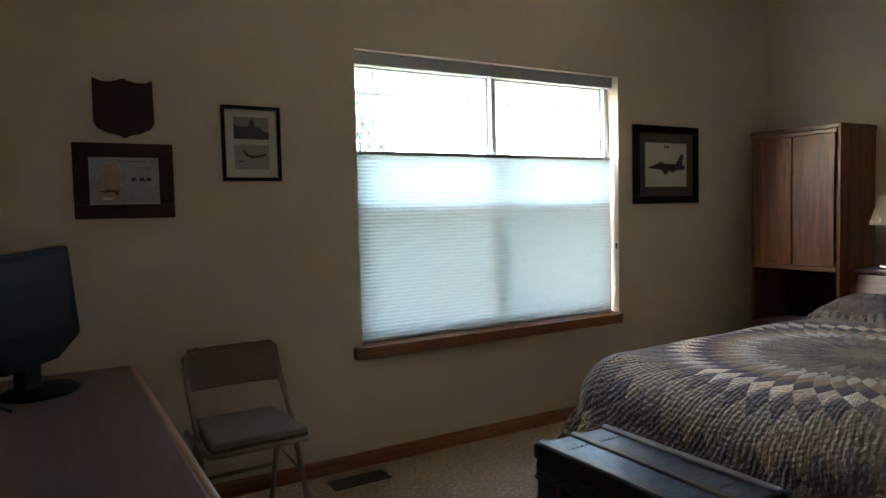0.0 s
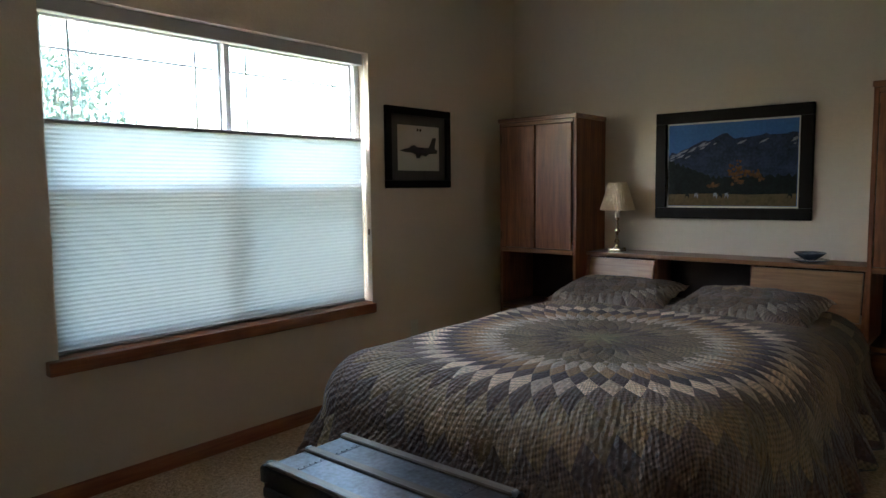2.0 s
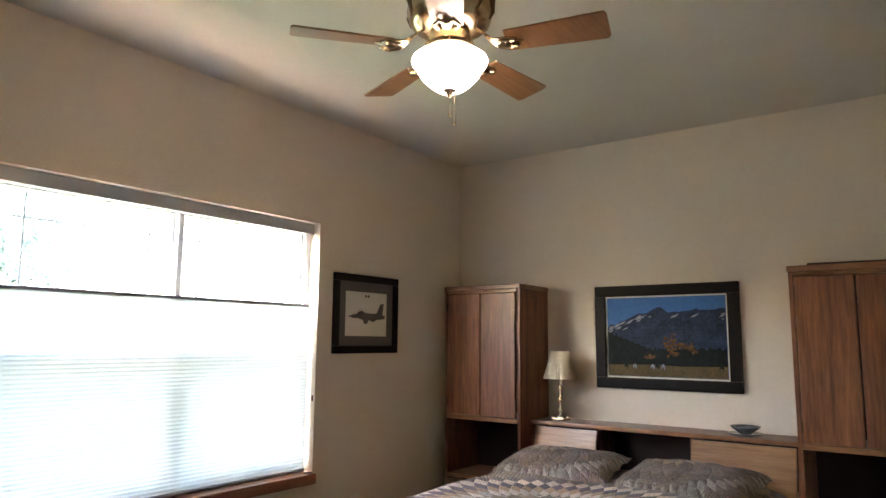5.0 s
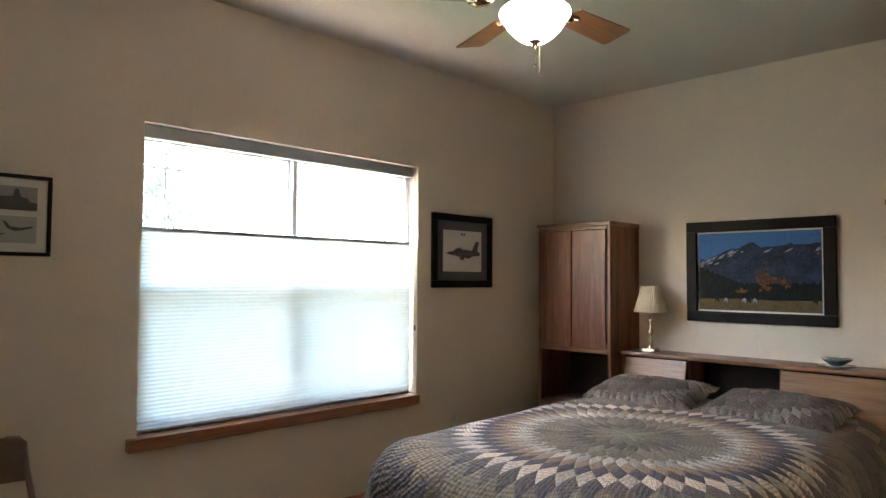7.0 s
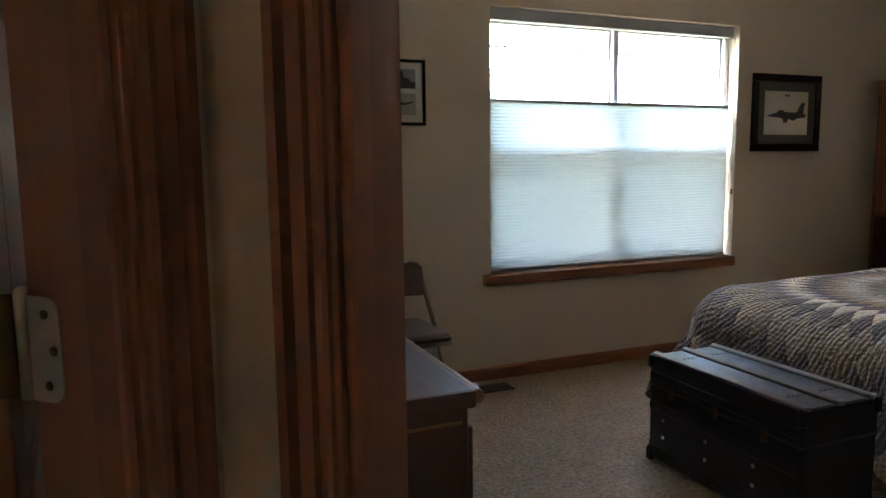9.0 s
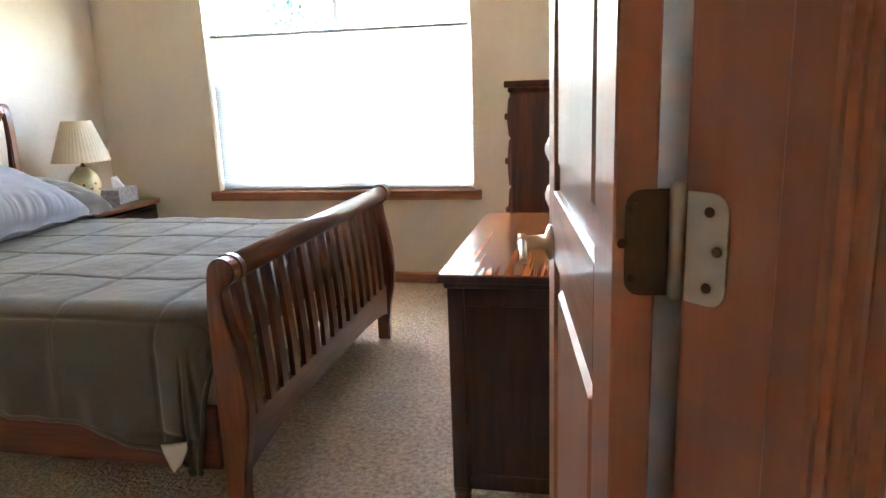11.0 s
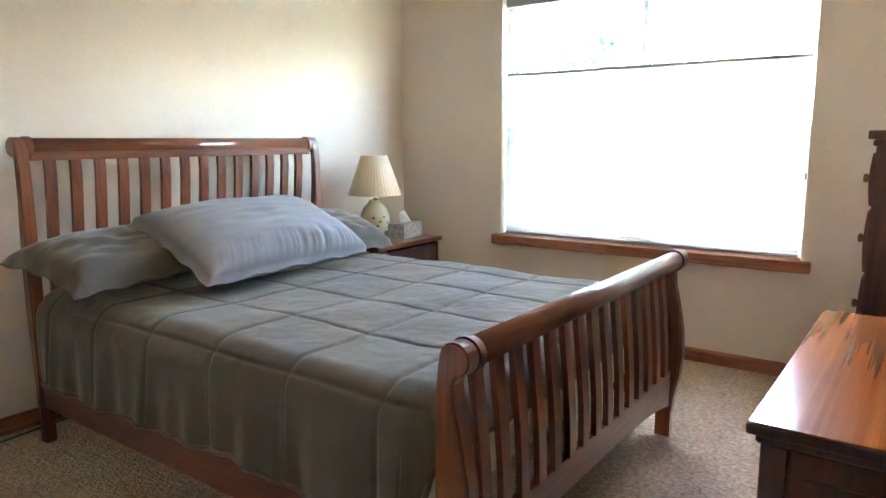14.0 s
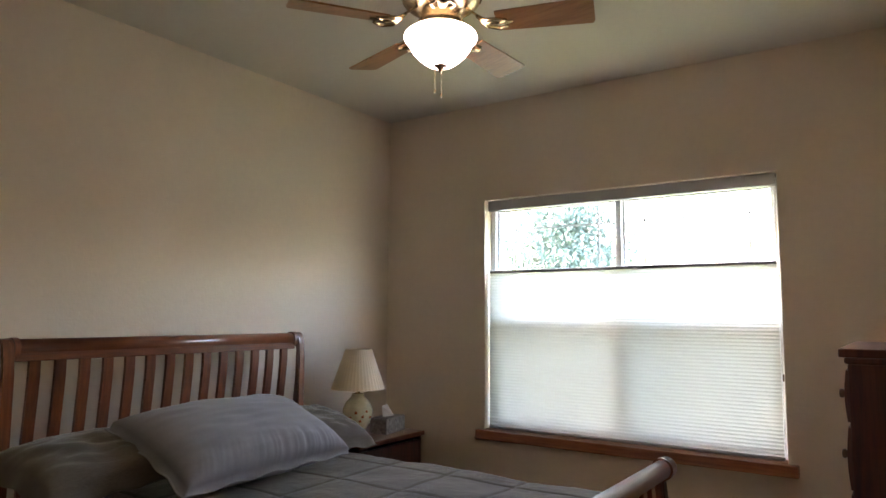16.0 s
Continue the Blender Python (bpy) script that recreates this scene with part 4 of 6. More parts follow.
pier(-0.455, 1.752, "tall oak pier cabinet with an empty shelf, near the corner")
pier(-2.680, 1.772, "tall oak pier cabinet with white boxes on its shelf")
for k, (x, y, z, w, d, h, rz) in enumerate(((4.02, -2.83, 0.4695, 0.26, 0.16, 0.05, 4), (4.03, -2.835, 0.5205, 0.22, 0.15, 0.045, -6), (4.02, -2.86, 0.5665, 0.17, 0.13, 0.035, 10))):
    b = boxpart("book", None, M_PAPER, -d / 2, d / 2, -w / 2, w / 2, 0, h, 0.003)
    b.matrix_world = pose(x, y, z, 0, 0, rz)
    tagged(b, "flat white box or book stacked on the pier shelf", "book", "white stack on the shelf")
b = boxpart("flat_folder", None, M_PLAQUE, -0.12, 0.12, -0.22, 0.22, 0, 0.012, 0.003)
b.matrix_world = pose(4.05, -2.68, 1.7725, 0, 0, 3)
tagged(b, "thin dark folder lying on top of the pier cabinet", "folder")

# brass table lamp on the headboard


def brass_lamp():
    t = thing("table_lamp", pose(4.15, -0.925, 0.853), "slim brass candlestick lamp with a cream pleated shade, unlit", "lamp")
    boxpart("base", t, M_BRASS, -0.045, 0.045, -0.045, 0.045, 0, 0.018, 0.004, "", 2)
    for sx in (-1, 1):
        for sy in (-1, 1):
            bm = bm_new()
            lathe(bm, [(0.012, 0.0), (0.012, 0.02), (0.004, 0.026)], 10, sx * 0.034, sy * 0.034, 0.0)
            part("foot", bm, M_BRASS, t)
    bm = bm_new()
    lathe(bm, [(0.022, 0.018), (0.016, 0.03), (0.010, 0.045), (0.017, 0.06), (0.017, 0.068), (0.008, 0.085), (0.008, 0.115), (0.018, 0.13), (0.018, 0.14), (0.007, 0.155), (0.007, 0.20), (0.014, 0.212), (0.007, 0.225)], 20)
    part("stem", bm, M_BRASS, t)
    bm = bm_new()
    lathe(bm, [(0.013, 0.225), (0.013, 0.285), (0.006, 0.29)], 16)
    part("candle_sleeve", bm, M_SHEET, t)
    bm = bm_new()
    n = 72
    for z0, r0, z1, r1 in ((0.272, 0.112, 0.452, 0.058),):
        a = [bm.verts.new(((r0 + 0.0025 * (i % 2)) * math.cos(2 * math.pi * i / n), (r0 + 0.0025 * (i % 2)) * math.sin(2 * math.pi * i / n), z0)) for i in range(n)]
        c = [bm.verts.new(((r1 + 0.0018 * (i % 2)) * math.cos(2 * math.pi * i / n), (r1 + 0.0018 * (i % 2)) * math.sin(2 * math.pi * i / n), z1)) for i in range(n)]
        for i in range(n):
            bm.faces.new((a[i], a[(i + 1) % n], c[(i + 1) % n], c[i]))
    sh = part("shade", bm, M_SHADE, t, "cream pleated lamp shade")
    so = sh.modifiers.new("thick", 'SOLIDIFY')
    so.thickness = 0.002
    bm = bm_new()
    tube(bm, [(0, 0, 0.285), (0, 0, 0.45)], 0.003, 6)
    tube(bm, [(-0.057, 0, 0.448), (0.057, 0, 0.448)], 0.002, 6)
    part("harp", bm, M_BRASS, t)


brass_lamp()

dish = thing("shallow_bowl", pose(4.14, -2.075, 0.853), "small dark glazed bowl on a saucer", "bowl")
bm = bm_new()
lathe(bm, [(0.03, 0.0), (0.075, 0.004), (0.098, 0.012), (0.096, 0.015), (0.05, 0.009), (0.001, 0.008)], 28)
part("saucer", bm, M_DISH, dish)
bm = bm_new()
lathe(bm, [(0.03, 0.012), (0.036, 0.018), (0.07, 0.04), (0.082, 0.052), (0.079, 0.053), (0.06, 0.038), (0.03, 0.024), (0.001, 0.022)], 28)
part("bowl", bm, M_DISH, dish)

# ---------------------------------------------------------------- the quilt room: trunk, desk, chair


def trunk():
    t = thing("steamer_trunk", pose(1.17, -1.94, 0), "old black steamer trunk with wooden slats and tin corners", "trunk")
    w, l, h = 0.345, 0.725, 0.44
    boxpart("body", t, M_TRUNK, 0.004, w - 0.004, 0.004, l - 0.004, 0.02, 0.315, 0.006, "", 2)
    lid = boxpart("lid", t, M_TRUNK, 0.002, w - 0.002, 0.002, l - 0.002, 0.32, h, 0.008, "", 2)
    for x0, x1 in ((0.0435, w / 2 - 0.0215), (w / 2 + 0.0215, w - 0.0435)):
        for y0, y1 in ((0.014, 0.118), (0.120, l - 0.120), (l - 0.118, l - 0.014)):
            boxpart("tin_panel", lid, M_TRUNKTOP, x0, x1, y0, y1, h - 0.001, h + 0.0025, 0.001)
        for y in (0.119, l - 0.119):
            for k in range(5):
                bm = bm_new()
                lathe(bm, [(0.004, 0.0), (0.003, 0.003), (0.0005, 0.004)], 6)
                bmesh.ops.translate(bm, verts=bm.verts[:], vec=(x0 + (x1 - x0) * (k + 0.5) / 5, y + 0.008, h + 0.002))
                part("rivet", bm, M_TRUNKMETAL, lid)
    for x in (0.022, w / 2, w - 0.022):
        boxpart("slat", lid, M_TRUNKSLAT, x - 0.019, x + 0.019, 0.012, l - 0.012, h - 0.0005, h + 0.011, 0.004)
        for y in (0.012, l - 0.012):
            boxpart("slat_clamp", lid, M_TRUNKMETAL, x - 0.013, x + 0.013, y - 0.008, y + 0.008, h - 0.010, h + 0.0135, 0.004)
    for z in (0.055, 0.24, 0.365):
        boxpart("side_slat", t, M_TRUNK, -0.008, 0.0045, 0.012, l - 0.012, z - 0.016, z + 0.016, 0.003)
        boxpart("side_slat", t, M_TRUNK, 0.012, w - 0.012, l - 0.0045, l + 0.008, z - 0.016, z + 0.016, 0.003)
    for x in (0.0, w):
        for y in (0.0, l):
            for z0, z1 in ((0.0, 0.06), (h - 0.05, h + 0.004)):
                boxpart("corner_cap", t, M_TRUNK, x - 0.006 if x == 0 else x - 0.022, x + 0.022 if x == 0 else x + 0.006, y - 0.006 if y == 0 else y - 0.022, y + 0.022 if y == 0 else y + 0.006, z0, z1, 0.006)
    for y in (0.14, 0.36, 0.59):
        boxpart("clasp", t, M_BRONZE, -0.012, -0.0005, y - 0.011, y + 0.011, 0.295, 0.34, 0.003)
        for z in (0.12, 0.19):
            bm = bm_new()
            lathe(bm, [(0.008, 0.0), (0.006, 0.004), (0.001, 0.005)], 8)
            bmesh.ops.rotate(bm, verts=bm.verts[:], cent=(0, 0, 0), matrix=Matrix.Rotation(radians(-90), 3, 'Y'))
            bmesh.ops.translate(bm, verts=bm.verts[:], vec=(0.004, y + 0.05, z))
            part("rivet", bm, M_TRUNKMETAL, t)
    bm = bm_new()
    tube(bm, [(0.10, l + 0.006, 0.20), (0.11, l + 0.022, 0.19), (w - 0.11, l + 0.022, 0.19), (w - 0.10, l + 0.006, 0.20)], 0.008, 8)
    part("leather_handle", bm, M_PLAQUE, t)


trunk()


def desk():
    t = thing("low_dresser", pose(-0.57, -2.19, 0), "long wood-look dresser with a pale rounded front edge", "dresser")
    d, l = 0.513, 1.68
    boxpart("top", t, M_DESK, 0, d, 0, l, 0.722, 0.76, 0.008, "", 2)
    bm = bm_new()
    tube(bm, [(d + 0.002, 0.004, 0.745), (d + 0.006, 0.02, 0.745), (d + 0.006, l - 0.02, 0.745), (d + 0.002, l - 0.004, 0.745)], 0.0145, 10)
    part("edge_band", bm, M_OAKLIGHT, t, "pale rounded wooden edge")
    bm = bm_new()
    box(bm, 0.01, d - 0.015, 0.012, l - 0.012, 0.06, 0.722, 0.003)
    part("carcass", bm, M_DESK, t)
    boxpart("plinth", t, M_RECESS_SHADE, 0.02, d - 0.05, 0.03, l - 0.03, 0.0, 0.06, 0)
    for k in range(3):
        y0 = 0.02 + k * (l - 0.04) / 3 + 0.006
        y1 = 0.02 + (k + 1) * (l - 0.04) / 3 - 0.006
        for z0, z1 in ((0.08, 0.285), (0.295, 0.50), (0.51, 0.675)):
            f = boxpart("drawer", t, M_DESK, d - 0.015, d + 0.003, y0, y1, z0, z1, 0.004)
            boxpart("pull_rail", f, M_OAKLIGHT, d + 0.003, d + 0.014, y0 + 0.06, y1 - 0.06, z1 - 0.028, z1 - 0.012, 0.003)
    # routed line under the end of the top
    boxpart("end_trim", t, M_OAKLIGHT, 0.03, d - 0.03, 0.0085, 0.0118, 0.690, 0.696, 0)


desk()


def monitor():
    t = thing("computer_monitor", pose(-0.335, -0.775, 0.76, 0, 0, 60), "black flat computer monitor on an oval stand, switched off", "monitor")
    bm = bm_new()
    lathe(bm, [(0.001, 0.0), (0.125, 0.0), (0.128, 0.006), (0.115, 0.012), (0.04, 0.018), (0.001, 0.018)], 32)
    for v in bm.verts:
        v.co.y *= 0.78
        v.co.x += 0.02
    part("stand_base", bm, M_CASE, t)
    boxpart("neck", t, M_CASE, -0.045, 0.045, 0.005, 0.04, 0.012, 0.13, 0.008, "", 2)
    bm = bm_new()
    # casing with a sloping chin
    out = [(-0.215, 0.175), (-0.16, 0.09), (0.10, 0.085), (0.222, 0.135), (0.232, 0.150), (0.185, 0.425), (0.18, 0.43), (-0.21, 0.415)]
    prism(bm, out, -0.018, 0.022, 'y')
    bmesh.ops.bevel(bm, geom=bm.edges[:], offset=0.005, segments=2, affect='EDGES')
    part("casing", bm, M_CASE, t)
    bm = bm_new()
    prism(bm, [(-0.190, 0.195), (0.176, 0.175), (0.165, 0.408), (-0.188, 0.395)], -0.0195, -0.0178, 'y')
    part("screen", bm, M_SCREEN, t)
    boxpart("back_hump", t, M_CASE, -0.15, 0.13, 0.02, 0.05, 0.13, 0.34, 0.01, "", 2)
    bm = bm_new()
    tube(bm, [(-0.02, 0.05, 0.16), (-0.10, 0.06, 0.10), (-0.17, 0.03, 0.02), (-0.20, -0.05, 0.006)], 0.004, 6)
    part("cable", bm, M_CASE, t)


monitor()


def folding_chair(x, y, rz):
    t = thing("folding_chair", pose(x, y, 0, 0, 0, rz), "beige metal folding chair with a padded seat standing by the wall", "chair")
    r = 0.011
    for s in (-1, 1):
        bm = bm_new()
        xx = s * 0.185
        tube(bm, [(xx, -0.235, 0.0), (xx, -0.19, 0.10), (xx, -0.02, 0.44), (xx, 0.13, 0.63), (xx, 0.165, 0.715), (xx - s * 0.02, 0.17, 0.735), (xx - s * 0.06, 0.17, 0.738)], r, 10)
        part("front_leg", bm, M_CHAIR, t)
        bm = bm_new()
        xx = s * 0.165
        tube(bm, [(xx, 0.235, 0.0), (xx, 0.19, 0.12), (xx, 0.09, 0.40), (xx, 0.06, 0.43)], r, 10)
        part("rear_leg", bm, M_CHAIR, t)
        for yy, xo in ((-0.235, 0.185), (0.235, 0.165)):
            bm = bm_new()
            lathe(bm, [(0.014, 0.0), (0.015, 0.02), (0.011, 0.03)], 10, s * xo, yy, 0.0)
            part("rubber_foot", bm, M_BLACK, t)
        bm = bm_new()
        tube(bm, [(s * 0.172, -0.10, 0.28), (s * 0.172, 0.13, 0.30)], 0.006, 6)
        part("brace", bm, M_CHAIR, t)
    bm = bm_new()
    tube(bm, [(-0.165, 0.155, 0.215), (0.165, 0.155, 0.215)], 0.008, 8)
    part("cross_bar", bm, M_CHAIR, t)
    bm = bm_new()
    tube(bm, [(-0.185, -0.165, 0.15), (0.185, -0.165, 0.15)], 0.008, 8)
    part("cross_bar", bm, M_CHAIR, t)
    bm = bm_new()
    box(bm, -0.185, 0.185, -0.21, 0.16, 0.425, 0.465, 0.022, 3)
    for v in bm.verts:
        v.co.x *= 1 - 0.10 * (v.co.y + 0.21) / 0.37
        v.co.z += 0.012 * (1 - (v.co.x / 0.19) ** 2) if v.co.z > 0.445 else 0
    for f in bm.faces:
        f.smooth = True
    part("seat_pad", bm, M_CHAIRPAD, t, "padded beige seat")
    bm = bm_new()
    tube(bm, [(-0.19, 0.14, 0.425), (-0.19, -0.19, 0.425), (-0.17, -0.215, 0.425), (0.17, -0.215, 0.425), (0.19, -0.19, 0.425), (0.19, 0.14, 0.425)], 0.010, 8)
    part("seat_frame", bm, M_CHAIR, t)
    # a bent sheet-metal backrest
    bm = bm_new()
    n = 14
    grid = []
    for i in range(n + 1):
        u = -1 + 2 * i / n
        col = []
        for j in range(7):
            v = j / 6
            zz = 0.585 + 0.155 * v - (0.025 * abs(u) ** 6 if j == 6 else 0)
            col.append(bm.verts.new((u * 0.183, 0.125 + 0.055 * v + 0.022 * (1 - u * u), zz)))
        grid.append(col)
    for a, b in zip(grid, grid[1:]):
        for j in range(6):
            f = bm.faces.new((a[j], b[j], b[j + 1], a[j + 1]))
            f.smooth = True
    bk = part("backrest", bm, M_CHAIRPAD, t, "curved padded backrest")
    so = bk.modifiers.new("thick", 'SOLIDIFY')
    so.thickness, so.offset = 0.022, 0
    bv = bk.modifiers.new("soft", 'BEVEL')
    bv.width, bv.segments = 0.008, 2
    return t


folding_chair(0.350, -0.44, 2)

# ---------------------------------------------------------------- pictures


def picture(name, m, w, h, fw, depth, frame_mat, label, mats=(), category="picture"):
    """A framed picture: x across, z up, its face towards -y. mats: (inset, material) layers from the frame inwards."""
    t = thing(name, m, label, category)
    z0, z1, x0, x1 = -h / 2, h / 2, -w / 2, w / 2
    for a, b, c, d, horiz in ((x0, x1, z1 - fw, z1, 1), (x0, x1, z0, z0 + fw, 1), (x0, x0 + fw, z0 + fw, z1 - fw, 0), (x1 - fw, x1, z0 + fw, z1 - fw, 0)):
        boxpart("frame_rail", t, frame_mat, a, b, -depth, -0.001, c, d, min(0.006, fw / 4), "", 2)
    y = -depth * 0.35
    for k, (ins, mt) in enumerate(mats):
        g = fw + ins - 0.001
        boxpart("mat" if k < len(mats) - 1 else "print", t, mt, x0 + g, x1 - g, y - 0.001 - 0.0015 * k, y - 0.0015 * k + (0.002 if k else 0.004), z0 + g, z1 - g, 0)
    return t, y - 0.0015 * len(mats)


def flat(parent, name, outline, y, material, thick=0.0012, label=""):
    bm = bm_new()
    prism(bm, outline, y - thick, y, 'y')
    return part(name, bm, material, parent, label)


JET = [(-1.0, -0.02), (-0.72, 0.06), (-0.52, 0.10), (-0.40, 0.19), (-0.24, 0.22), (-0.08, 0.14), (0.30, 0.13), (0.52, 0.14), (0.74, 0.55), (0.92, 0.56), (0.84, 0.10), (1.0, 0.05), (0.96, -0.08),
       (0.55, -0.12), (0.34, -0.22), (0.10, -0.14), (0.02, -0.30), (-0.14, -0.30), (-0.18, -0.14), (-0.45, -0.08), (-0.70, -0.08)]

# fighter jet print by the corner
t, y = picture("framed_jet_print", pose(3.227, 0, 1.535), 0.605, 0.50, 0.048, 0.024, M_BLACKFRAME, "black-framed print of a grey jet with a dark mat", ((0.0, M_MATGREY), (0.062, M_MATBOARD)))
flat(t, "jet_shape", [(a * 0.178, b * 0.155 - 0.015) for a, b in JET], y, M_JET)
for dx in (-0.012, 0.014):
    flat(t, "emblem", [(dx + 0.009 * math.cos(k * math.pi / 4), 0.115 + 0.009 * math.sin(k * math.pi / 4)) for k in range(8)], y, M_PLAQUE)

# two photographs in one frame
t, y = picture("framed_photo_pair", pose(0.535, 0, 1.592), 0.265, 0.335, 0.016, 0.020, M_BLACKFRAME, "thin black frame holding two aircraft photographs on a pale mat", ((0.0, M_MATBOARD), (0.004, M_PAPER)))
ph = flat(t, "photo", [(-0.078, 0.020), (0.078, 0.020), (0.078, 0.118), (-0.078, 0.118)], y, M_JETLIGHT)
flat(ph, "photo_shape", [(-0.078, 0.020), (0.078, 0.020), (0.078, 0.052), (0.05, 0.056), (0.04, 0.072), (0.018, 0.075), (0.008, 0.108), (-0.004, 0.108), (-0.012, 0.078), (-0.05, 0.074), (-0.078, 0.085)], y - 0.0014, M_JET)
ph = flat(t, "photo", [(-0.078, -0.115), (0.078, -0.115), (0.078, -0.005), (-0.078, -0.005)], y, mat("photo_haze", (0.36, 0.34, 0.30), 0.5, vary=0.08))
flat(ph, "photo_shape", [(-0.045, -0.026), (-0.036, -0.026), (-0.018, -0.048), (0.02, -0.052), (0.06, -0.044), (0.066, -0.05), (0.03, -0.062), (0.0, -0.066), (-0.028, -0.056)], y - 0.0014, M_JET)
flat(ph, "photo_shape", [(-0.065, -0.080), (-0.035, -0.076), (-0.045, -0.083), (-0.06, -0.085)], y - 0.0014, M_JET)

# certificate on a wooden plaque
t, y = picture("certificate_plaque", pose(0.008, 0, 1.424), 0.378, 0.308, 0.058, 0.022, M_PLAQUE, "brown wooden plaque frame around a pale blue certificate", ((0.0, M_PAPER), (0.005, M_CERT)))
flat(t, "print_patch", [(-0.115, -0.085), (-0.015, -0.085), (0.005, 0.02), (-0.03, 0.07), (-0.085, 0.065), (-0.10, 0.0)], y, mat("cert_peach", (0.42, 0.30, 0.22), 0.6, vary=0.2, scale=20))
flat(t, "jet_shape", [(-0.062 + a * 0.040, -0.042 - b * 0.03) for a, b in JET], y - 0.0014, M_JET)
for xx, zz, ww in ((0.03, 0.08, 0.055), (0.075, 0.055, 0.03)):
    flat(t, "text_bar", [(xx - ww, zz - 0.003), (xx + ww, zz - 0.003), (xx + ww, zz + 0.003), (xx - ww, zz + 0.003)], y, M_JETLIGHT)
for xx in (0.035, 0.065, 0.092):
    flat(t, "small_emblem", [(xx - 0.011, 0.0), (xx + 0.011, 0.0), (xx + 0.008, 0.014), (xx - 0.008, 0.014)], y, M_JET)
flat(t, "label_bar", [(-0.085, -0.078), (-0.045, -0.078), (-0.045, -0.066), (-0.085, -0.066)], y - 0.0014, M_PAPER)

# shield plaque
sh = [(-0.112, 0.115), (-0.085, 0.103), (-0.05, 0.102), (-0.02, 0.110), (0.0, 0.118), (0.02, 0.110), (0.05, 0.102), (0.085, 0.103), (0.112, 0.115), (0.114, -0.06), (0.10, -0.085), (0.06, -0.105), (0.02, -0.113), (0.0, -0.125), (-0.02, -0.113), (-0.06, -0.105), (-0.10, -0.085), (-0.114, -0.06)]
t = thing("shield_plaque", pose(0.016, 0, 1.723), "dark brown wooden shield plaque hung above the certificate", "plaque")
bm = bm_new()
prism(bm, sh, -0.02, -0.001, 'y')
part("shield", bm, M_PLAQUE, t)
bm = bm_new()
prism(bm, [(a * 0.86, b * 0.86) for a, b in sh], -0.0225, -0.0198, 'y')
part("raised_field", bm, M_PLAQUE, t)

# the mountain picture over the headboard
t, y = picture("mountain_picture", pose(4.309, -1.585, 1.405, 0, 0, -90), 0.918, 0.668, 0.070, 0.034, M_BLACKFRAME, "wide black-brown framed picture of blue mountains over an autumn field", ((0.0, M_MATBOARD), (0.011, M_SKYPRINT)))
W2, H2 = 0.918 / 2 - 0.082, 0.668 / 2 - 0.082
S = lambda pts: [(a * W2, b * H2) for a, b in pts]
ridge = [(-1, 0.22), (-0.95, 0.34), (-0.86, 0.30), (-0.78, 0.38), (-0.68, 0.42), (-0.58, 0.5), (-0.50, 0.55), (-0.42, 0.60), (-0.34, 0.58), (-0.27, 0.62), (-0.20, 0.68), (-0.12, 0.74), (-0.05, 0.75), (0.02, 0.66), (0.08, 0.60), (0.16, 0.63), (0.25, 0.62),
         (0.36, 0.64), (0.48, 0.66), (0.54, 0.70), (0.60, 0.66), (0.72, 0.66), (0.84, 0.66), (0.92, 0.70), (1, 0.68)]
flat(t, "mountain_shape", S(ridge + [(1, -0.75), (-1, -0.75)]), y, M_ROCK)
rnd_s = random.Random(3)
for k in range(34):
    px = rnd_s.uniform(-0.98, -0.35) if k < 24 else rnd_s.choice((0.5, 0.55, 0.95, 0.2, -0.22)) + rnd_s.uniform(-0.04, 0.04)
    top_z = 0.26 + 0.56 * (px + 1) if px < -0.34 else 0.62
    pz = min(top_z, 0.60) - abs(rnd_s.gauss(0, 0.06)) - 0.03
    wx, wz = rnd_s.uniform(0.02, 0.075), rnd_s.uniform(0.008, 0.028)
    flat(t, "snow_shape", S([(px - wx, pz - wx * 0.8), (px - wx * 0.2, pz + wz * 0.4), (px + wx, pz + wx * 0.7), (px + wx * 0.3, pz - wz)]), y - 0.0010 - 0.00002 * k, M_SNOW)
pines = [(-1, 0.14)] + [(-0.96 + k * 0.042, 0.10 - 0.42 * min(1, k / 17) + 0.035 * math.sin(k * 2.7) + (0.03 if k % 2 else 0)) for k in range(24)] + [(0.05 + k * 0.04, -0.30 + 0.04 * math.sin(k * 1.9) + (0.03 if k % 2 else 0)) for k in range(24)] + [(1, -0.24), (1, -0.80), (-1, -0.80)]
flat(t, "pine_shape", S(pines), y - 0.0028, M_PINE)
rnd_t = random.Random(8)
for cx, cz, rx, rz, cnt in ((0.10, -0.16, 0.11, 0.17, 30), (0.14, -0.36, 0.09, 0.12, 16), (0.34, -0.22, 0.13, 0.09, 18), (-0.20, -0.50, 0.10, 0.04, 8), (0.46, -0.30, 0.06, 0.09, 8)):
    for k in range(cnt):
        px, pz, pr_ = cx + rx * rnd_t.gauss(0, 0.55), cz + rz * rnd_t.gauss(0, 0.55), rnd_t.uniform(0.010, 0.030)
        ph = rnd_t.uniform(0, 6)
        flat(t, "foliage_shape", S([(px + pr_ * (1 + 0.35 * math.sin(3 * a + ph) + 0.2 * math.sin(5 * a)) * math.cos(a), pz + 1.5 * pr_ * (1 + 0.3 * math.sin(4 * a + ph)) * math.sin(a)) for a in [j * math.pi / 6 for j in range(12)]]), y - 0.0036 - 0.00002 * k, M_ORANGE)
flat(t, "field_shape", S([(-1, -0.72), (-0.3, -0.70), (0.3, -0.73), (1, -0.71), (1, -1), (-1, -1)]), y - 0.0042, M_FIELD)
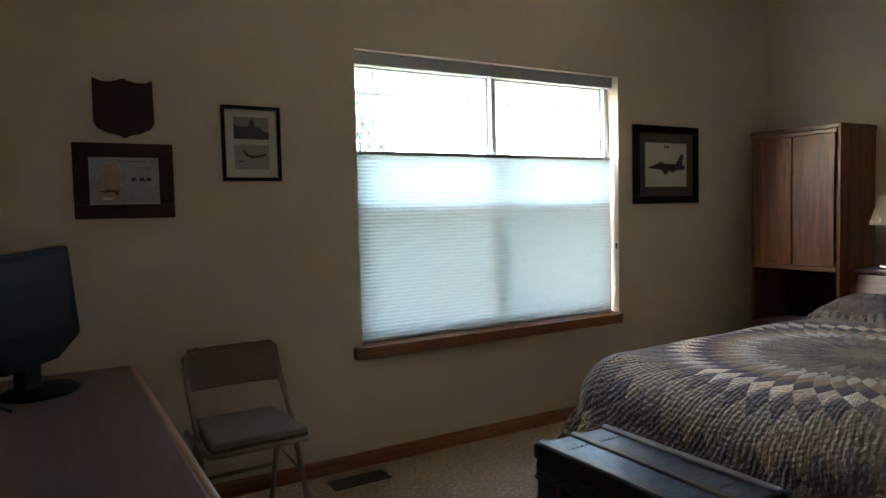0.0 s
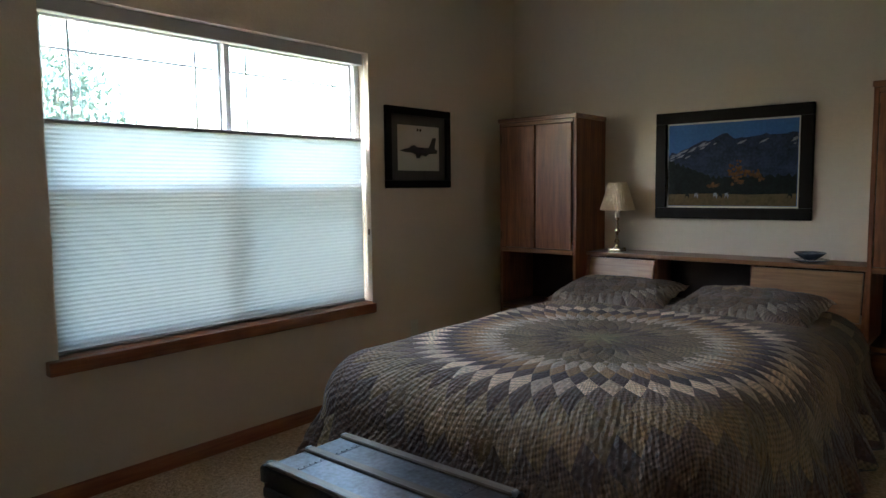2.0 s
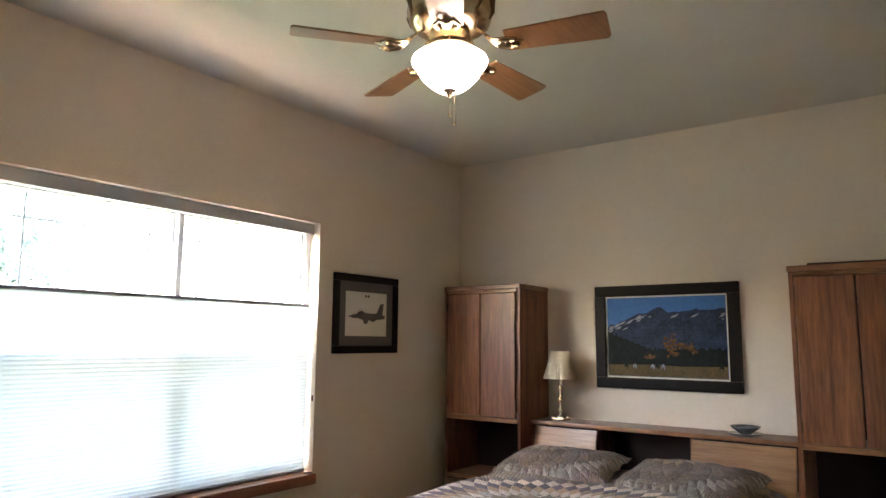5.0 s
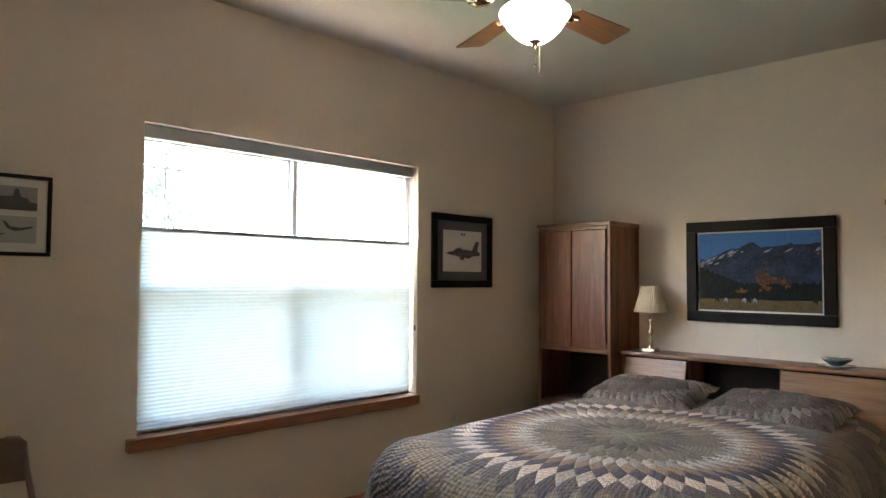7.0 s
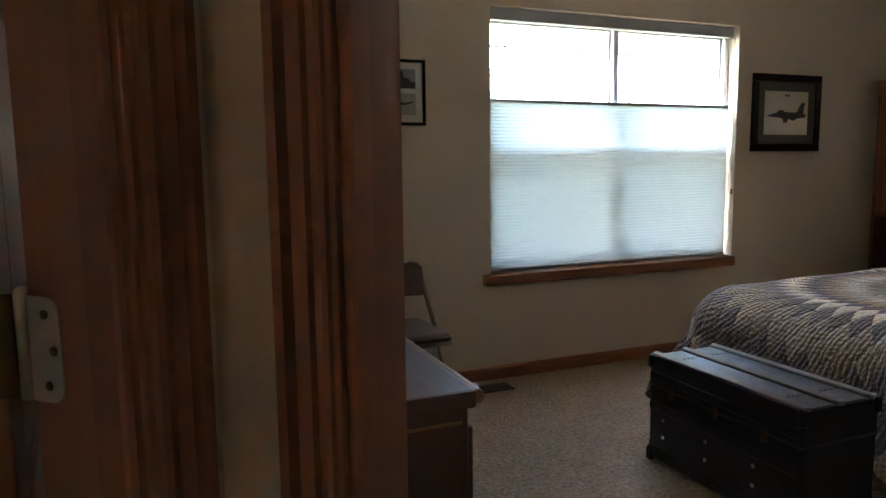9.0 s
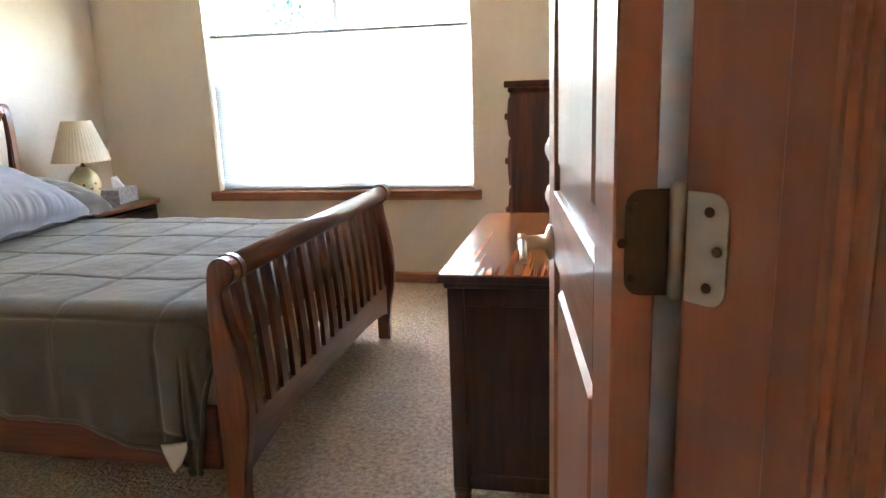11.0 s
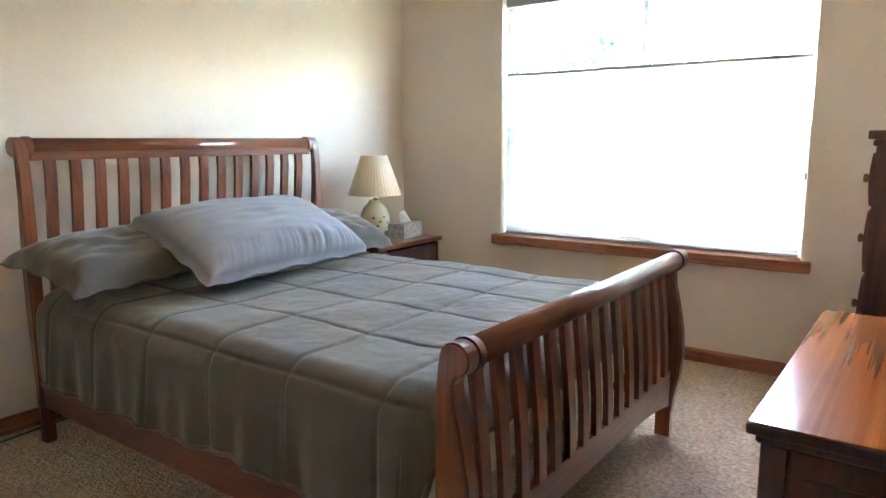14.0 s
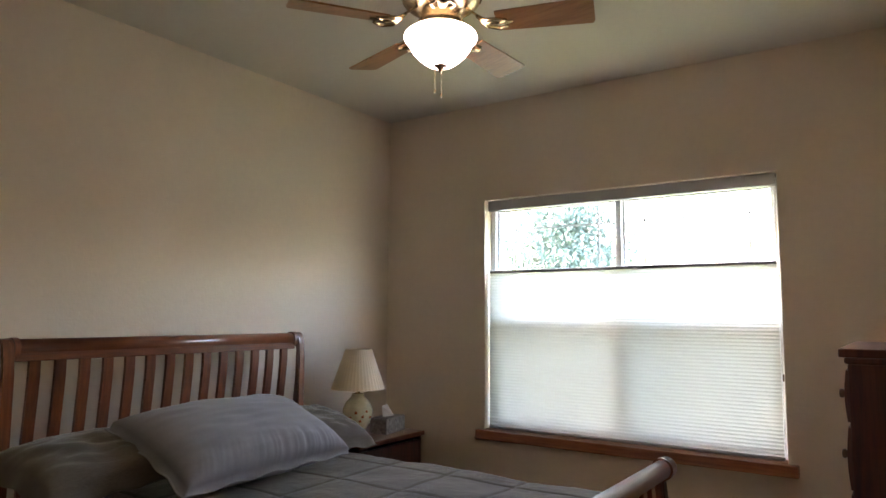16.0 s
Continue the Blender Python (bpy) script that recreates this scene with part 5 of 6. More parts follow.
for cx, mt in ((-0.68, M_PINE), (-0.53, M_SNOW), (-0.22, M_SNOW), (-0.14, M_PINE), (-0.04, M_SNOW), (0.9, M_PINE)):
    flat(t, "horse_shape", S([(cx - 0.025, -0.82), (cx - 0.015, -0.70), (cx + 0.02, -0.68), (cx + 0.045, -0.74), (cx + 0.03, -0.83), (cx + 0.018, -0.76), (cx - 0.01, -0.76)]), y - 0.0056, mt)

# ---------------------------------------------------------------- ceiling fans


def ceiling_fan(x, y, first, label, group, reach=0.52, tip=2.172):
    t = thing("ceiling_fan", pose(x, y, 0), label, "ceiling fan", group)
    bm = bm_new()
    lathe(bm, [(0.075, H - 0.001), (0.085, H - 0.01), (0.09, H - 0.05), (0.10, H - 0.075), (0.055, H - 0.085)], 28)
    part("canopy", bm, M_BRONZE, t)
    bm = bm_new()
    lathe(bm, [(0.02, H - 0.08), (0.02, 2.60), (0.06, 2.595), (0.13, 2.585), (0.145, 2.55), (0.145, 2.46), (0.135, 2.43), (0.12, 2.415), (0.085, 2.40), (0.06, 2.395)], 32)
    mo = part("motor_housing", bm, M_BRASS, t, "brass motor housing with cut ornament")
    for k in range(10):
        a = k * 2 * math.pi / 10
        bm = bm_new()
        tube(bm, [(0.146 * math.cos(a - 0.16), 0.146 * math.sin(a - 0.16), 2.545), (0.150 * math.cos(a), 0.150 * math.sin(a), 2.505), (0.147 * math.cos(a + 0.14), 0.147 * math.sin(a + 0.14), 2.46), (0.138 * math.cos(a + 0.05), 0.138 * math.sin(a + 0.05), 2.435)], [0.004, 0.009, 0.006, 0.003], 6)
        part("scroll", bm, M_BRONZE, mo)
    bm = bm_new()
    lathe(bm, [(0.055, 2.395), (0.07, 2.39), (0.072, 2.365), (0.082, 2.36), (0.088, 2.345), (0.090, 2.334), (0.05, 2.328)], 28)
    part("light_fitter", bm, M_BRASS, t)
    bm = bm_new()
    d = tip
    lathe(bm, [(0.02, d + 0.024), (0.046, d + 0.027), (0.058, d + 0.035), (0.072, d + 0.046), (0.094, d + 0.068), (0.109, d + 0.092), (0.115, d + 0.106), (0.125, d + 0.114), (0.129, d + 0.124), (0.126, d + 0.135), (0.112, d + 0.146), (0.088, d + 0.152)], 40)
    bo = part("glass_bowl", bm, M_BOWL, t, "lit frosted glass bowl")
    bm = bm_new()
    lathe(bm, [(0.003, d), (0.008, d + 0.006), (0.012, d + 0.018), (0.034, d + 0.030), (0.036, d + 0.036), (0.02, d + 0.040)], 20)
    part("finial", bm, M_BRONZE, t)
    for k, (dx, dz) in enumerate(((0.012, 0.085), (-0.014, 0.065))):
        bm = bm_new()
        tube(bm, [(dx, -0.012, d + 0.02), (dx, -0.012, d - dz)], 0.0012, 5)
        lathe(bm, [(0.002, 0.006), (0.004, 0.0), (0.003, -0.008), (0.001, -0.010)], 8, dx, -0.012, d - dz)
        part("pull_chain", bm, M_BRASS, t)
    for k in range(5):
        a = radians(first + 72 * k)
        rot = Matrix.Rotation(a, 4, 'Z')
        pitch = Matrix.Rotation(radians(-12), 4, 'X')
        bm = bm_new()
        n = 10
        out = []
        for i in range(n + 1):
            u = i / n
            r = 0.20 + (reach - 0.20) * u
            out.append((r, 0.052 + 0.014 * u))
        pts = [(r, w) for r, w in out] + [(reach + 0.008, 0.050), (reach + 0.008, -0.050)] + [(r, -w) for r, w in out[::-1]]
        prism(bm, pts, -0.003, 0.003, 'z')
        bmesh.ops.transform(bm, matrix=Matrix.Translation((0, 0, 2.343)) @ pitch, verts=bm.verts[:])
        bmesh.ops.transform(bm, matrix=rot, verts=bm.verts[:])
        bl = part("blade", bm, M_BLADE, t)
        bm = bm_new()
        tube(bm, [(0.09, 0, 2.402), (0.13, 0, 2.372), (0.17, 0.0, 2.336), (0.21, 0, 2.334), (0.255, 0, 2.336)], [0.012, 0.010, 0.014, 0.02, 0.006], 8, 0.4)
        bmesh.ops.transform(bm, matrix=rot, verts=bm.verts[:])
        part("blade_iron", bm, M_BRASS, bl)
        for s in (-1, 1):
            bm = bm_new()
            tube(bm, [(0.13, 0.004 * s, 2.368), (0.165, 0.030 * s, 2.338), (0.205, 0.040 * s, 2.332), (0.235, 0.022 * s, 2.333), (0.215, 0.010 * s, 2.333)], 0.006, 6)
            bmesh.ops.transform(bm, matrix=rot, verts=bm.verts[:])
            part("iron_scroll", bm, M_BRASS, bl)
    return t


ceiling_fan(1.73, -1.745, -3, "brass ceiling fan with five wooden blades and a lit bowl", "ceiling fans")

# small wall and floor fittings


def outlet(m):
    t = thing("wall_outlet", m, "ivory plastic power outlet plate low on the wall", "outlet", "power outlets")
    boxpart("plate", t, M_PLATE, -0.035, 0.035, -0.006, -0.0005, -0.057, 0.057, 0.003, "", 2)
    for z in (-0.021, 0.021):
        boxpart("socket", t, M_PLATE, -0.016, 0.016, -0.0085, -0.0055, z - 0.014, z + 0.014, 0.003)


outlet(pose(3.167, 0, 0.385))
outlet(pose(0.69, 0, 0.35))
outlet(pose(-1.285, NORTH_B, 0.372))

v = thing("floor_vent", pose(0.80, -0.215, 0.0), "brown metal floor register let into the carpet", "vent")
boxpart("frame", v, M_VENT, 0, 0.29, 0, 0.115, 0.0, 0.008, 0.003)
for k in range(16):
    boxpart("louvre", v, M_VENT, 0.018 + k * 0.016, 0.024 + k * 0.016, 0.015, 0.1, 0.008, 0.012, 0)

# ---------------------------------------------------------------- the sleigh bed room
BY = -0.91      # middle line of the sleigh bed


def s_curve(n=18, H_=0.78, reach=1.0):
    """The sleigh profile: (out, up) pairs from the floor to the scroll."""
    keys = [(0.000, 0.0), (0.002, 0.10), (0.012, 0.20), (0.030, 0.32), (0.036, 0.42), (0.022, 0.54), (0.000, 0.64), (-0.006, 0.70), (0.012, 0.75), (0.034, 0.78)]
    out = []
    for i in range(n + 1):
        u = i / n * (len(keys) - 1)
        k = min(int(u), len(keys) - 2)
        f = u - k
        f = f * f * (3 - 2 * f) * 0.5 + f * 0.5
        out.append(((keys[k][0] * (1 - f) + keys[k + 1][0] * f) * reach, (keys[k][1] * (1 - f) + keys[k + 1][1] * f) * H_ / 0.78))
    return out


def sleigh_end(t, x, s, top, rail_z0, rail_z1, slats, scale, full=1.0):
    """A curved head or foot end: s is the side to which it rolls over."""
    prof = s_curve(22, top, scale)
    hw = 0.79
    # the post: straight towards the mattress, waisted and full on the outer side, with a rolled top
    roll, deep = 0.040, 0.050
    cz = top - roll
    k = top / 0.785
    outer = [(0.030, 0.0), (0.030, 0.09 * k), (0.038, 0.17 * k), (0.056, 0.26 * k), (0.066, 0.36 * k), (0.060, 0.46 * k), (0.042, 0.56 * k), (0.024, 0.635 * k), (0.019, cz - 0.058), (0.028, cz - 0.040)]
    outer = [(-0.03 + (a + 0.03) * full, b) for a, b in outer]
    turn = [(0.022 + roll * math.cos(a), cz + roll * math.sin(a)) for a in [radians(-55 + 22 * q) for q in range(11)]]
    inner = [(-0.022, cz - 0.02), (-0.030, cz - 0.10), (-0.032, 0.5 * top), (-0.030, 0.0)]
    for side in (-1, 1):
        bm = bm_new()
        y0, y1 = sorted((side * hw, side * (hw - deep)))
        prism(bm, [(x + s * a, b) for a, b in outer + turn + inner], y0, y1, 'y')
        bmesh.ops.bevel(bm, geom=[e for e in bm.edges if abs(e.verts[0].co.y - e.verts[1].co.y) < 1e-5], offset=0.006, segments=2, affect='EDGES')
        part("post", bm, M_CHERRY, t)
        bm = bm_new()
        bmesh.ops.create_cone(bm, cap_ends=True, segments=28, radius1=roll + 0.003, radius2=roll + 0.003, depth=0.022)
        bmesh.ops.rotate(bm, verts=bm.verts[:], cent=(0, 0, 0), matrix=Matrix.Rotation(radians(90), 3, 'X'))
        bmesh.ops.translate(bm, verts=bm.verts[:], vec=(x + s * 0.022, side * (hw - deep - 0.010), cz))
        part("scroll", bm, M_CHERRY, t)
    # rolled top rail
    bm = bm_new()
    cx, cz = x + s * 0.022, top - roll
    sec = [(cx + 0.034 * math.cos(q * math.pi / 14), cz + 0.036 * math.sin(q * math.pi / 14)) for q in range(28)]
    prism(bm, sec, -hw + 0.058, hw - 0.058, 'y', True)
    part("top_rail", bm, M_CHERRY_Y, t)
    at = lambda z: next(x + s * (a0 + (a1 - a0) * (z - b0) / max(b1 - b0, 1e-6)) for (a0, b0), (a1, b1) in zip(prof, prof[1:]) if b0 <= z <= b1 + 1e-6)
    boxpart("under_rail", t, M_CHERRY_Y, at(top - 0.09) - 0.011, at(top - 0.09) + 0.011, -hw + 0.058, hw - 0.058, top - 0.092, top - 0.045, 0.004)
    xr = at((rail_z0 + rail_z1) / 2)
    bm = bm_new()
    n = 16
    low = [(-hw + 0.058 + (2 * hw - 0.116) * i / n, rail_z0 + 0.045 * (1 - (2 * i / n - 1) ** 4)) for i in range(n + 1)]
    prism(bm, low + [(hw - 0.058, rail_z1), (-hw + 0.058, rail_z1)], xr - 0.014, xr + 0.014, 'x')
    part("bottom_rail", bm, M_CHERRY_Y, t)
    zs = [rail_z1 + (top - 0.085 - rail_z1) * i / 10 for i in range(11)]
    for k in range(slats):
        yy = -hw + 0.058 + (2 * hw - 0.116) * (k + 0.75) / (slats + 0.5)
        bm = bm_new()
        ribbon(bm, [(0.3 * at(z) + 0.7 * (at(zs[0]) + (at(zs[-1]) - at(zs[0])) * k2 / 10), z) for k2, z in enumerate(zs)], 0.009, yy - 0.0215, yy + 0.0215, 'y')
        part("slat", bm, M_CHERRY, t)


sb = thing("sleigh_bed", pose(0, BY, 0), "cherry-stained sleigh bed with slatted, scrolled head and foot", "bed")
sleigh_end(sb, -1.776, 1, 0.785, 0.14, 0.29, 15, 1.0)
sleigh_end(sb, -3.815, -1, 1.235, 0.30, 0.52, 14, 1.6, 0.6)
for s in (-1, 1):
    y0, y1 = sorted((s * 0.752, s * 0.778))
    boxpart("side_rail", sb, M_CHERRY_X, -3.79, -1.82, y0, y1, 0.15, 0.345, 0.004)
for xx in (-3.2, -2.5):
    boxpart("cross_slat", sb, M_OAK, xx - 0.05, xx + 0.05, -0.75, 0.75, 0.225, 0.245, 0.002)
    boxpart("centre_leg", sb, M_CHERRY, xx - 0.025, xx + 0.025, -0.025, 0.025, 0.0, 0.225, 0.002)

mt = thing("mattress", pose(0, BY, 0.246), "mattress and box spring hidden under the grey comforter", "mattress")
boxpart("box_spring", mt, M_SHEET, -3.77, -1.92, -0.72, 0.72, 0.0, 0.14, 0.02, "", 2)
boxpart("mattress_pad", mt, M_SHEET, -3.77, -1.95, -0.70, 0.70, 0.142, 0.33, 0.06, "", 3)


def puff(p, q):
    """Sewn squares that swell between the seams."""
    a, b = math.sin(math.pi * (p - 0.10) / 0.335), math.sin(math.pi * (q + 0.10) / 0.335)
    return 0.012 * min(1.0, (abs(a) / 0.11) ** 0.6) * min(1.0, (abs(b) / 0.11) ** 0.6) * (0.7 + 0.3 * (abs(a) * abs(b)) ** 0.5) - 0.010 + 0.004 * noise.noise((p * 7, q * 7, 4.0)) + 0.0015 * noise.noise((p * 26, q * 26, 1.0))


duvet = thing("comforter", pose(-3.765, BY, 0), "thick grey-olive comforter sewn in squares and hanging over the bed", "comforter")
bm, hem = cloth_sheet(1.955, 1.57, 0.632, 0.10, 0.325, 0.11, 300, 360, puff, 0.010, 0.0, 0.07, 5.0, 0.012, 0.13)
d_ob = part("quilted_cloth", bm, M_DUVET, duvet)
so = d_ob.modifiers.new("thick", 'SOLIDIFY')
so.thickness, so.offset = 0.012, -1
bm = bm_new()
tube(bm, hem[::3], 0.008, 6)
part("hem", bm, M_DUVET, duvet)

for k, (px, py, pz, rx, ry, rz, w, lab) in enumerate(((-3.50, -1.46, 0.705, 1, 8, 6, 0.74, "olive-grey pillow sham drooping over the bed's edge"), (-3.53, -0.375, 0.678, -3, 12, -5, 0.62, "olive-grey pillow sham behind the pale pillow"))):
    bm = pillow_mesh(w, 0.50, 0.17, 36, 0.10, 5.0 + 3 * k, 0.010, 0.02)
    ob = new("pillow", finish("pillow", bm, M_DUVET))
    ob.matrix_world = pose(px, py, pz, rx, ry, rz)
    tagged(ob, lab, "pillow", "pillows on the sleigh bed")
bm = pillow_mesh(0.94, 0.50, 0.23, 150, 0.04, 2.2, 0.004)
for v_ in bm.verts:
    u, fan = v_.co.y / 0.49, v_.co.y * (1 - 0.5 * v_.co.x) + 0.22 * v_.co.x
    w_ = (0.25 + 0.5 * max(0.0, min(1.0, (u + 0.15) / 0.6))) * max(0.0, min(1.0, (v_.co.x - 0.12) / 0.09)) * (1 - u * u) * (0.45 + 0.9 * abs(noise.noise((v_.co.x * 3, v_.co.y * 5, 9.0))))
    if v_.co.z > 0.11:
        v_.co.z += w_ * (0.024 * noise.noise((v_.co.x * 3, fan * 46, 3.0)) + 0.015 * noise.noise((v_.co.x * 5, fan * 78, 7.0)))
        v_.co.z += 0.006 * noise.noise((v_.co.x * 5, v_.co.y * 4, 1.0)) * (1 - u * u)
ob = new("pillow", finish("pillow", bm, M_PILLOW))
ob.matrix_world = pose(-3.33, -0.97, 0.715, 0, 24, 4)
tagged(ob, "large pale blue-grey pillow leaning on the olive shams", "pillow", "pillows on the sleigh bed")

# a corner of pale sheet under the comforter
bm = bm_new()
n = 8
g = []
for i in range(n + 1):
    row = []
    for j in range(n + 1):
        u, w_ = i / n, j / n
        row.append(bm.verts.new((-1.925 + 0.075 * (u - 0.5) * (0.4 + 0.6 * w_), -0.830 - 0.012 * math.sin(3 * u + 2 * w_), 0.165 + 0.09 * w_ + 0.03 * u * (1 - w_))))
    g.append(row)
for a, b in zip(g, g[1:]):
    for j in range(n):
        f = bm.faces.new((a[j], b[j], b[j + 1], a[j + 1]))
        f.smooth = True
ob = new("bed_sheet", finish("bed_sheet", bm, M_SHEET))
ob.matrix_world = pose(0, BY, 0)
so = ob.modifiers.new("thick", 'SOLIDIFY')
so.thickness = 0.006
tagged(ob, "cream sheet corner hanging below the comforter", "sheet")

# nightstand, lamp, tissues
ns = thing("nightstand", pose(-3.995, 0.09, 0), "small dark cherry nightstand between the bed and the corner", "nightstand")
d, w, h = 0.44, 0.60, 0.60
boxpart("top", ns, M_CHERRY_Y, -0.004, d + 0.02, -0.015, w + 0.015, h - 0.028, h, 0.006, "", 2)
for y0 in (0.0, w - 0.02):
    boxpart("side_panel", ns, M_MAHOG, 0.0, d, y0, y0 + 0.02, 0.06, h - 0.028, 0.002)
boxpart("back_panel", ns, M_MAHOG, 0.0, 0.012, 0.02, w - 0.02, 0.06, h - 0.028, 0)
for z0, z1 in ((0.09, 0.31), (0.325, 0.55)):
    dr = boxpart("drawer", ns, M_MAHOG, d - 0.02, d + 0.006, 0.026, w - 0.026, z0, z1, 0.004)
    bm = bm_new()
    lathe(bm, [(0.006, 0.0), (0.006, 0.012), (0.014, 0.02), (0.012, 0.028), (0.001, 0.03)], 14)
    bmesh.ops.rotate(bm, verts=bm.verts[:], cent=(0, 0, 0), matrix=Matrix.Rotation(radians(90), 3, 'Y'))
    bmesh.ops.translate(bm, verts=bm.verts[:], vec=(d + 0.006, w / 2, (z0 + z1) / 2))
    part("knob", bm, M_BRASS, dr)
for xx in (0.02, d - 0.02):
    for yy in (0.02, w - 0.02):
        boxpart("leg", ns, M_MAHOG, xx - 0.018, xx + 0.018, yy - 0.018, yy + 0.018, 0.0, 0.06, 0.003)

lb = thing("table_lamp", pose(-3.745, 0.29, 0.60), "cream ceramic lamp painted with flowers under a pleated shade, unlit", "lamp")
bm = bm_new()
lathe(bm, [(0.060, 0.0), (0.062, 0.012), (0.05, 0.02), (0.042, 0.03)], 28)
part("foot", bm, M_BRASS, lb)
bm = bm_new()
lathe(bm, [(0.040, 0.03), (0.055, 0.045), (0.078, 0.085), (0.092, 0.13), (0.090, 0.165), (0.072, 0.205), (0.045, 0.232), (0.036, 0.245), (0.038, 0.255)], 36)
bd = part("ceramic_body", bm, M_CERAMIC, lb)
for a, z, s in ((-0.5, 0.13, 1.0), (-0.2, 0.155, 0.8), (-0.95, 0.15, 0.9), (-0.65, 0.10, 0.8), (-1.35, 0.12, 0.9), (0.15, 0.12, 0.7)):
    bm = bm_new()
    lathe(bm, [(0.012 * s, 0.0), (0.010 * s, 0.003), (0.001, 0.004)], 7)
    bmesh.ops.rotate(bm, verts=bm.verts[:], cent=(0, 0, 0), matrix=Matrix.Rotation(radians(90), 3, 'Y'))
    bmesh.ops.rotate(bm, verts=bm.verts[:], cent=(0, 0, 0), matrix=Matrix.Rotation(a, 3, 'Z'))
    rr = 0.088 if 0.11 < z < 0.16 else 0.082
    bmesh.ops.translate(bm, verts=bm.verts[:], vec=(rr * math.cos(a), rr * math.sin(a), z))
    part("painted_flower", bm, M_FLOWER, bd)
bm = bm_new()
lathe(bm, [(0.02, 0.255), (0.012, 0.262), (0.010, 0.31), (0.014, 0.315), (0.014, 0.335)], 16)
part("neck", bm, M_BRASS, lb)
bm = bm_new()
n = 84
a_ = [bm.verts.new(((0.163 + 0.0016 * (i % 2)) * math.cos(2 * math.pi * i / n), (0.163 + 0.0016 * (i % 2)) * math.sin(2 * math.pi * i / n), 0.285)) for i in range(n)]
c_ = [bm.verts.new(((0.080 + 0.001 * (i % 2)) * math.cos(2 * math.pi * i / n), (0.080 + 0.001 * (i % 2)) * math.sin(2 * math.pi * i / n), 0.525)) for i in range(n)]
for i in range(n):
    bm.faces.new((a_[i], a_[(i + 1) % n], c_[(i + 1) % n], c_[i]))
shd = part("shade", bm, M_SHADE, lb, "cream pleated lamp shade")
so = shd.modifiers.new("thick", 'SOLIDIFY')
so.thickness = 0.002
bm = bm_new()
tube(bm, [(0, 0, 0.335), (0, 0, 0.52)], 0.003, 6)
tube(bm, [(-0.075, 0, 0.518), (0.075, 0, 0.518)], 0.002, 6)
part("harp", bm, M_BRASS, lb)

tb = thing("tissue_box", pose(-3.70, 0.53, 0.60, 0, 0, 8), "grey marbled tissue box with a white tissue standing out", "tissue box")
boxpart("carton", tb, M_TISSUE, -0.06, 0.06, -0.115, 0.115, 0, 0.095, 0.003)
bm = bm_new()
tip = [(-0.012, -0.045, 0.095), (0.014, 0.05, 0.095), (0.02, -0.02, 0.13), (-0.01, -0.06, 0.165), (0.006, -0.02, 0.175), (-0.018, 0.02, 0.135)]
vs = [bm.verts.new(p) for p in tip]
for f in ((0, 2, 3), (2, 4, 3), (2, 1, 4), (1, 5, 4), (5, 3, 4), (0, 3, 5), (0, 5, 1), (0, 1, 2)):
    bm.faces.new([vs[k] for k in f])
part("tissue", bm, M_WHITE, tb)

# dresser by the open door


def knob(parent, x, y, z, m_=None):
    bm = bm_new()
    lathe(bm, [(0.006, 0.0), (0.006, 0.012), (0.015, 0.022), (0.013, 0.030), (0.001, 0.032)], 14)
    bmesh.ops.rotate(bm, verts=bm.verts[:], cent=(0, 0, 0), matrix=Matrix.Rotation(radians(-90), 3, 'Y'))
    bmesh.ops.translate(bm, verts=bm.verts[:], vec=(x, y, z))
    part("knob", bm, m_ or M_NICKEL, parent)


def turned_leg(parent, x, y, h):
    bm = bm_new()
    lathe(bm, [(0.014, 0.0), (0.017, 0.012), (0.013, 0.03), (0.018, 0.06), (0.024, h * 0.75), (0.018, h * 0.8), (0.026, h * 0.86), (0.026, h)], 16, x, y, 0)
    part("leg", bm, M_MAHOG, parent)


dr = thing("antique_dresser", pose(-0.715, -1.66, 0), "dark wood dresser on turned legs with a glossy striped top", "dresser")
dx, L = -0.43, 0.90
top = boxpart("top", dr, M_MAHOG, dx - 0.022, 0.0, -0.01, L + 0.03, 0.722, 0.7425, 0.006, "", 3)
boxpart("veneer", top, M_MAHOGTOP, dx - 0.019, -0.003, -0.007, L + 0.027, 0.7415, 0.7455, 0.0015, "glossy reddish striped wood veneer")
boxpart("cornice", dr, M_MAHOG, dx - 0.008, -0.004, 0.004, L + 0.014, 0.704, 0.722, 0.004)
lz = 0.13
for x in (dx + 0.022, -0.026):
    for y in (0.032, L - 0.012):
        boxpart("corner_post", dr, M_MAHOG, x - 0.022, x + 0.022, y - 0.022, y + 0.022, lz, 0.704, 0.003)
        turned_leg(dr, x, y, lz)
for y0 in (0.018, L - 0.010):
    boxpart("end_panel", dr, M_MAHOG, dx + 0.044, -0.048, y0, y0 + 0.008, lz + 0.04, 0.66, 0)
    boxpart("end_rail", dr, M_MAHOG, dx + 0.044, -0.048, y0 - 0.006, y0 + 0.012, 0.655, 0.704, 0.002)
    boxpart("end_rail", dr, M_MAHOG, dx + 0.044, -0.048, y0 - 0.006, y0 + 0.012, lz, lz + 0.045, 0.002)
boxpart("back_panel", dr, M_MAHOG, -0.02, -0.010, 0.05, L - 0.03, lz, 0.704, 0)
boxpart("bottom_panel", dr, M_MAHOG, dx + 0.04, -0.02, 0.05, L - 0.03, lz, lz + 0.015, 0)
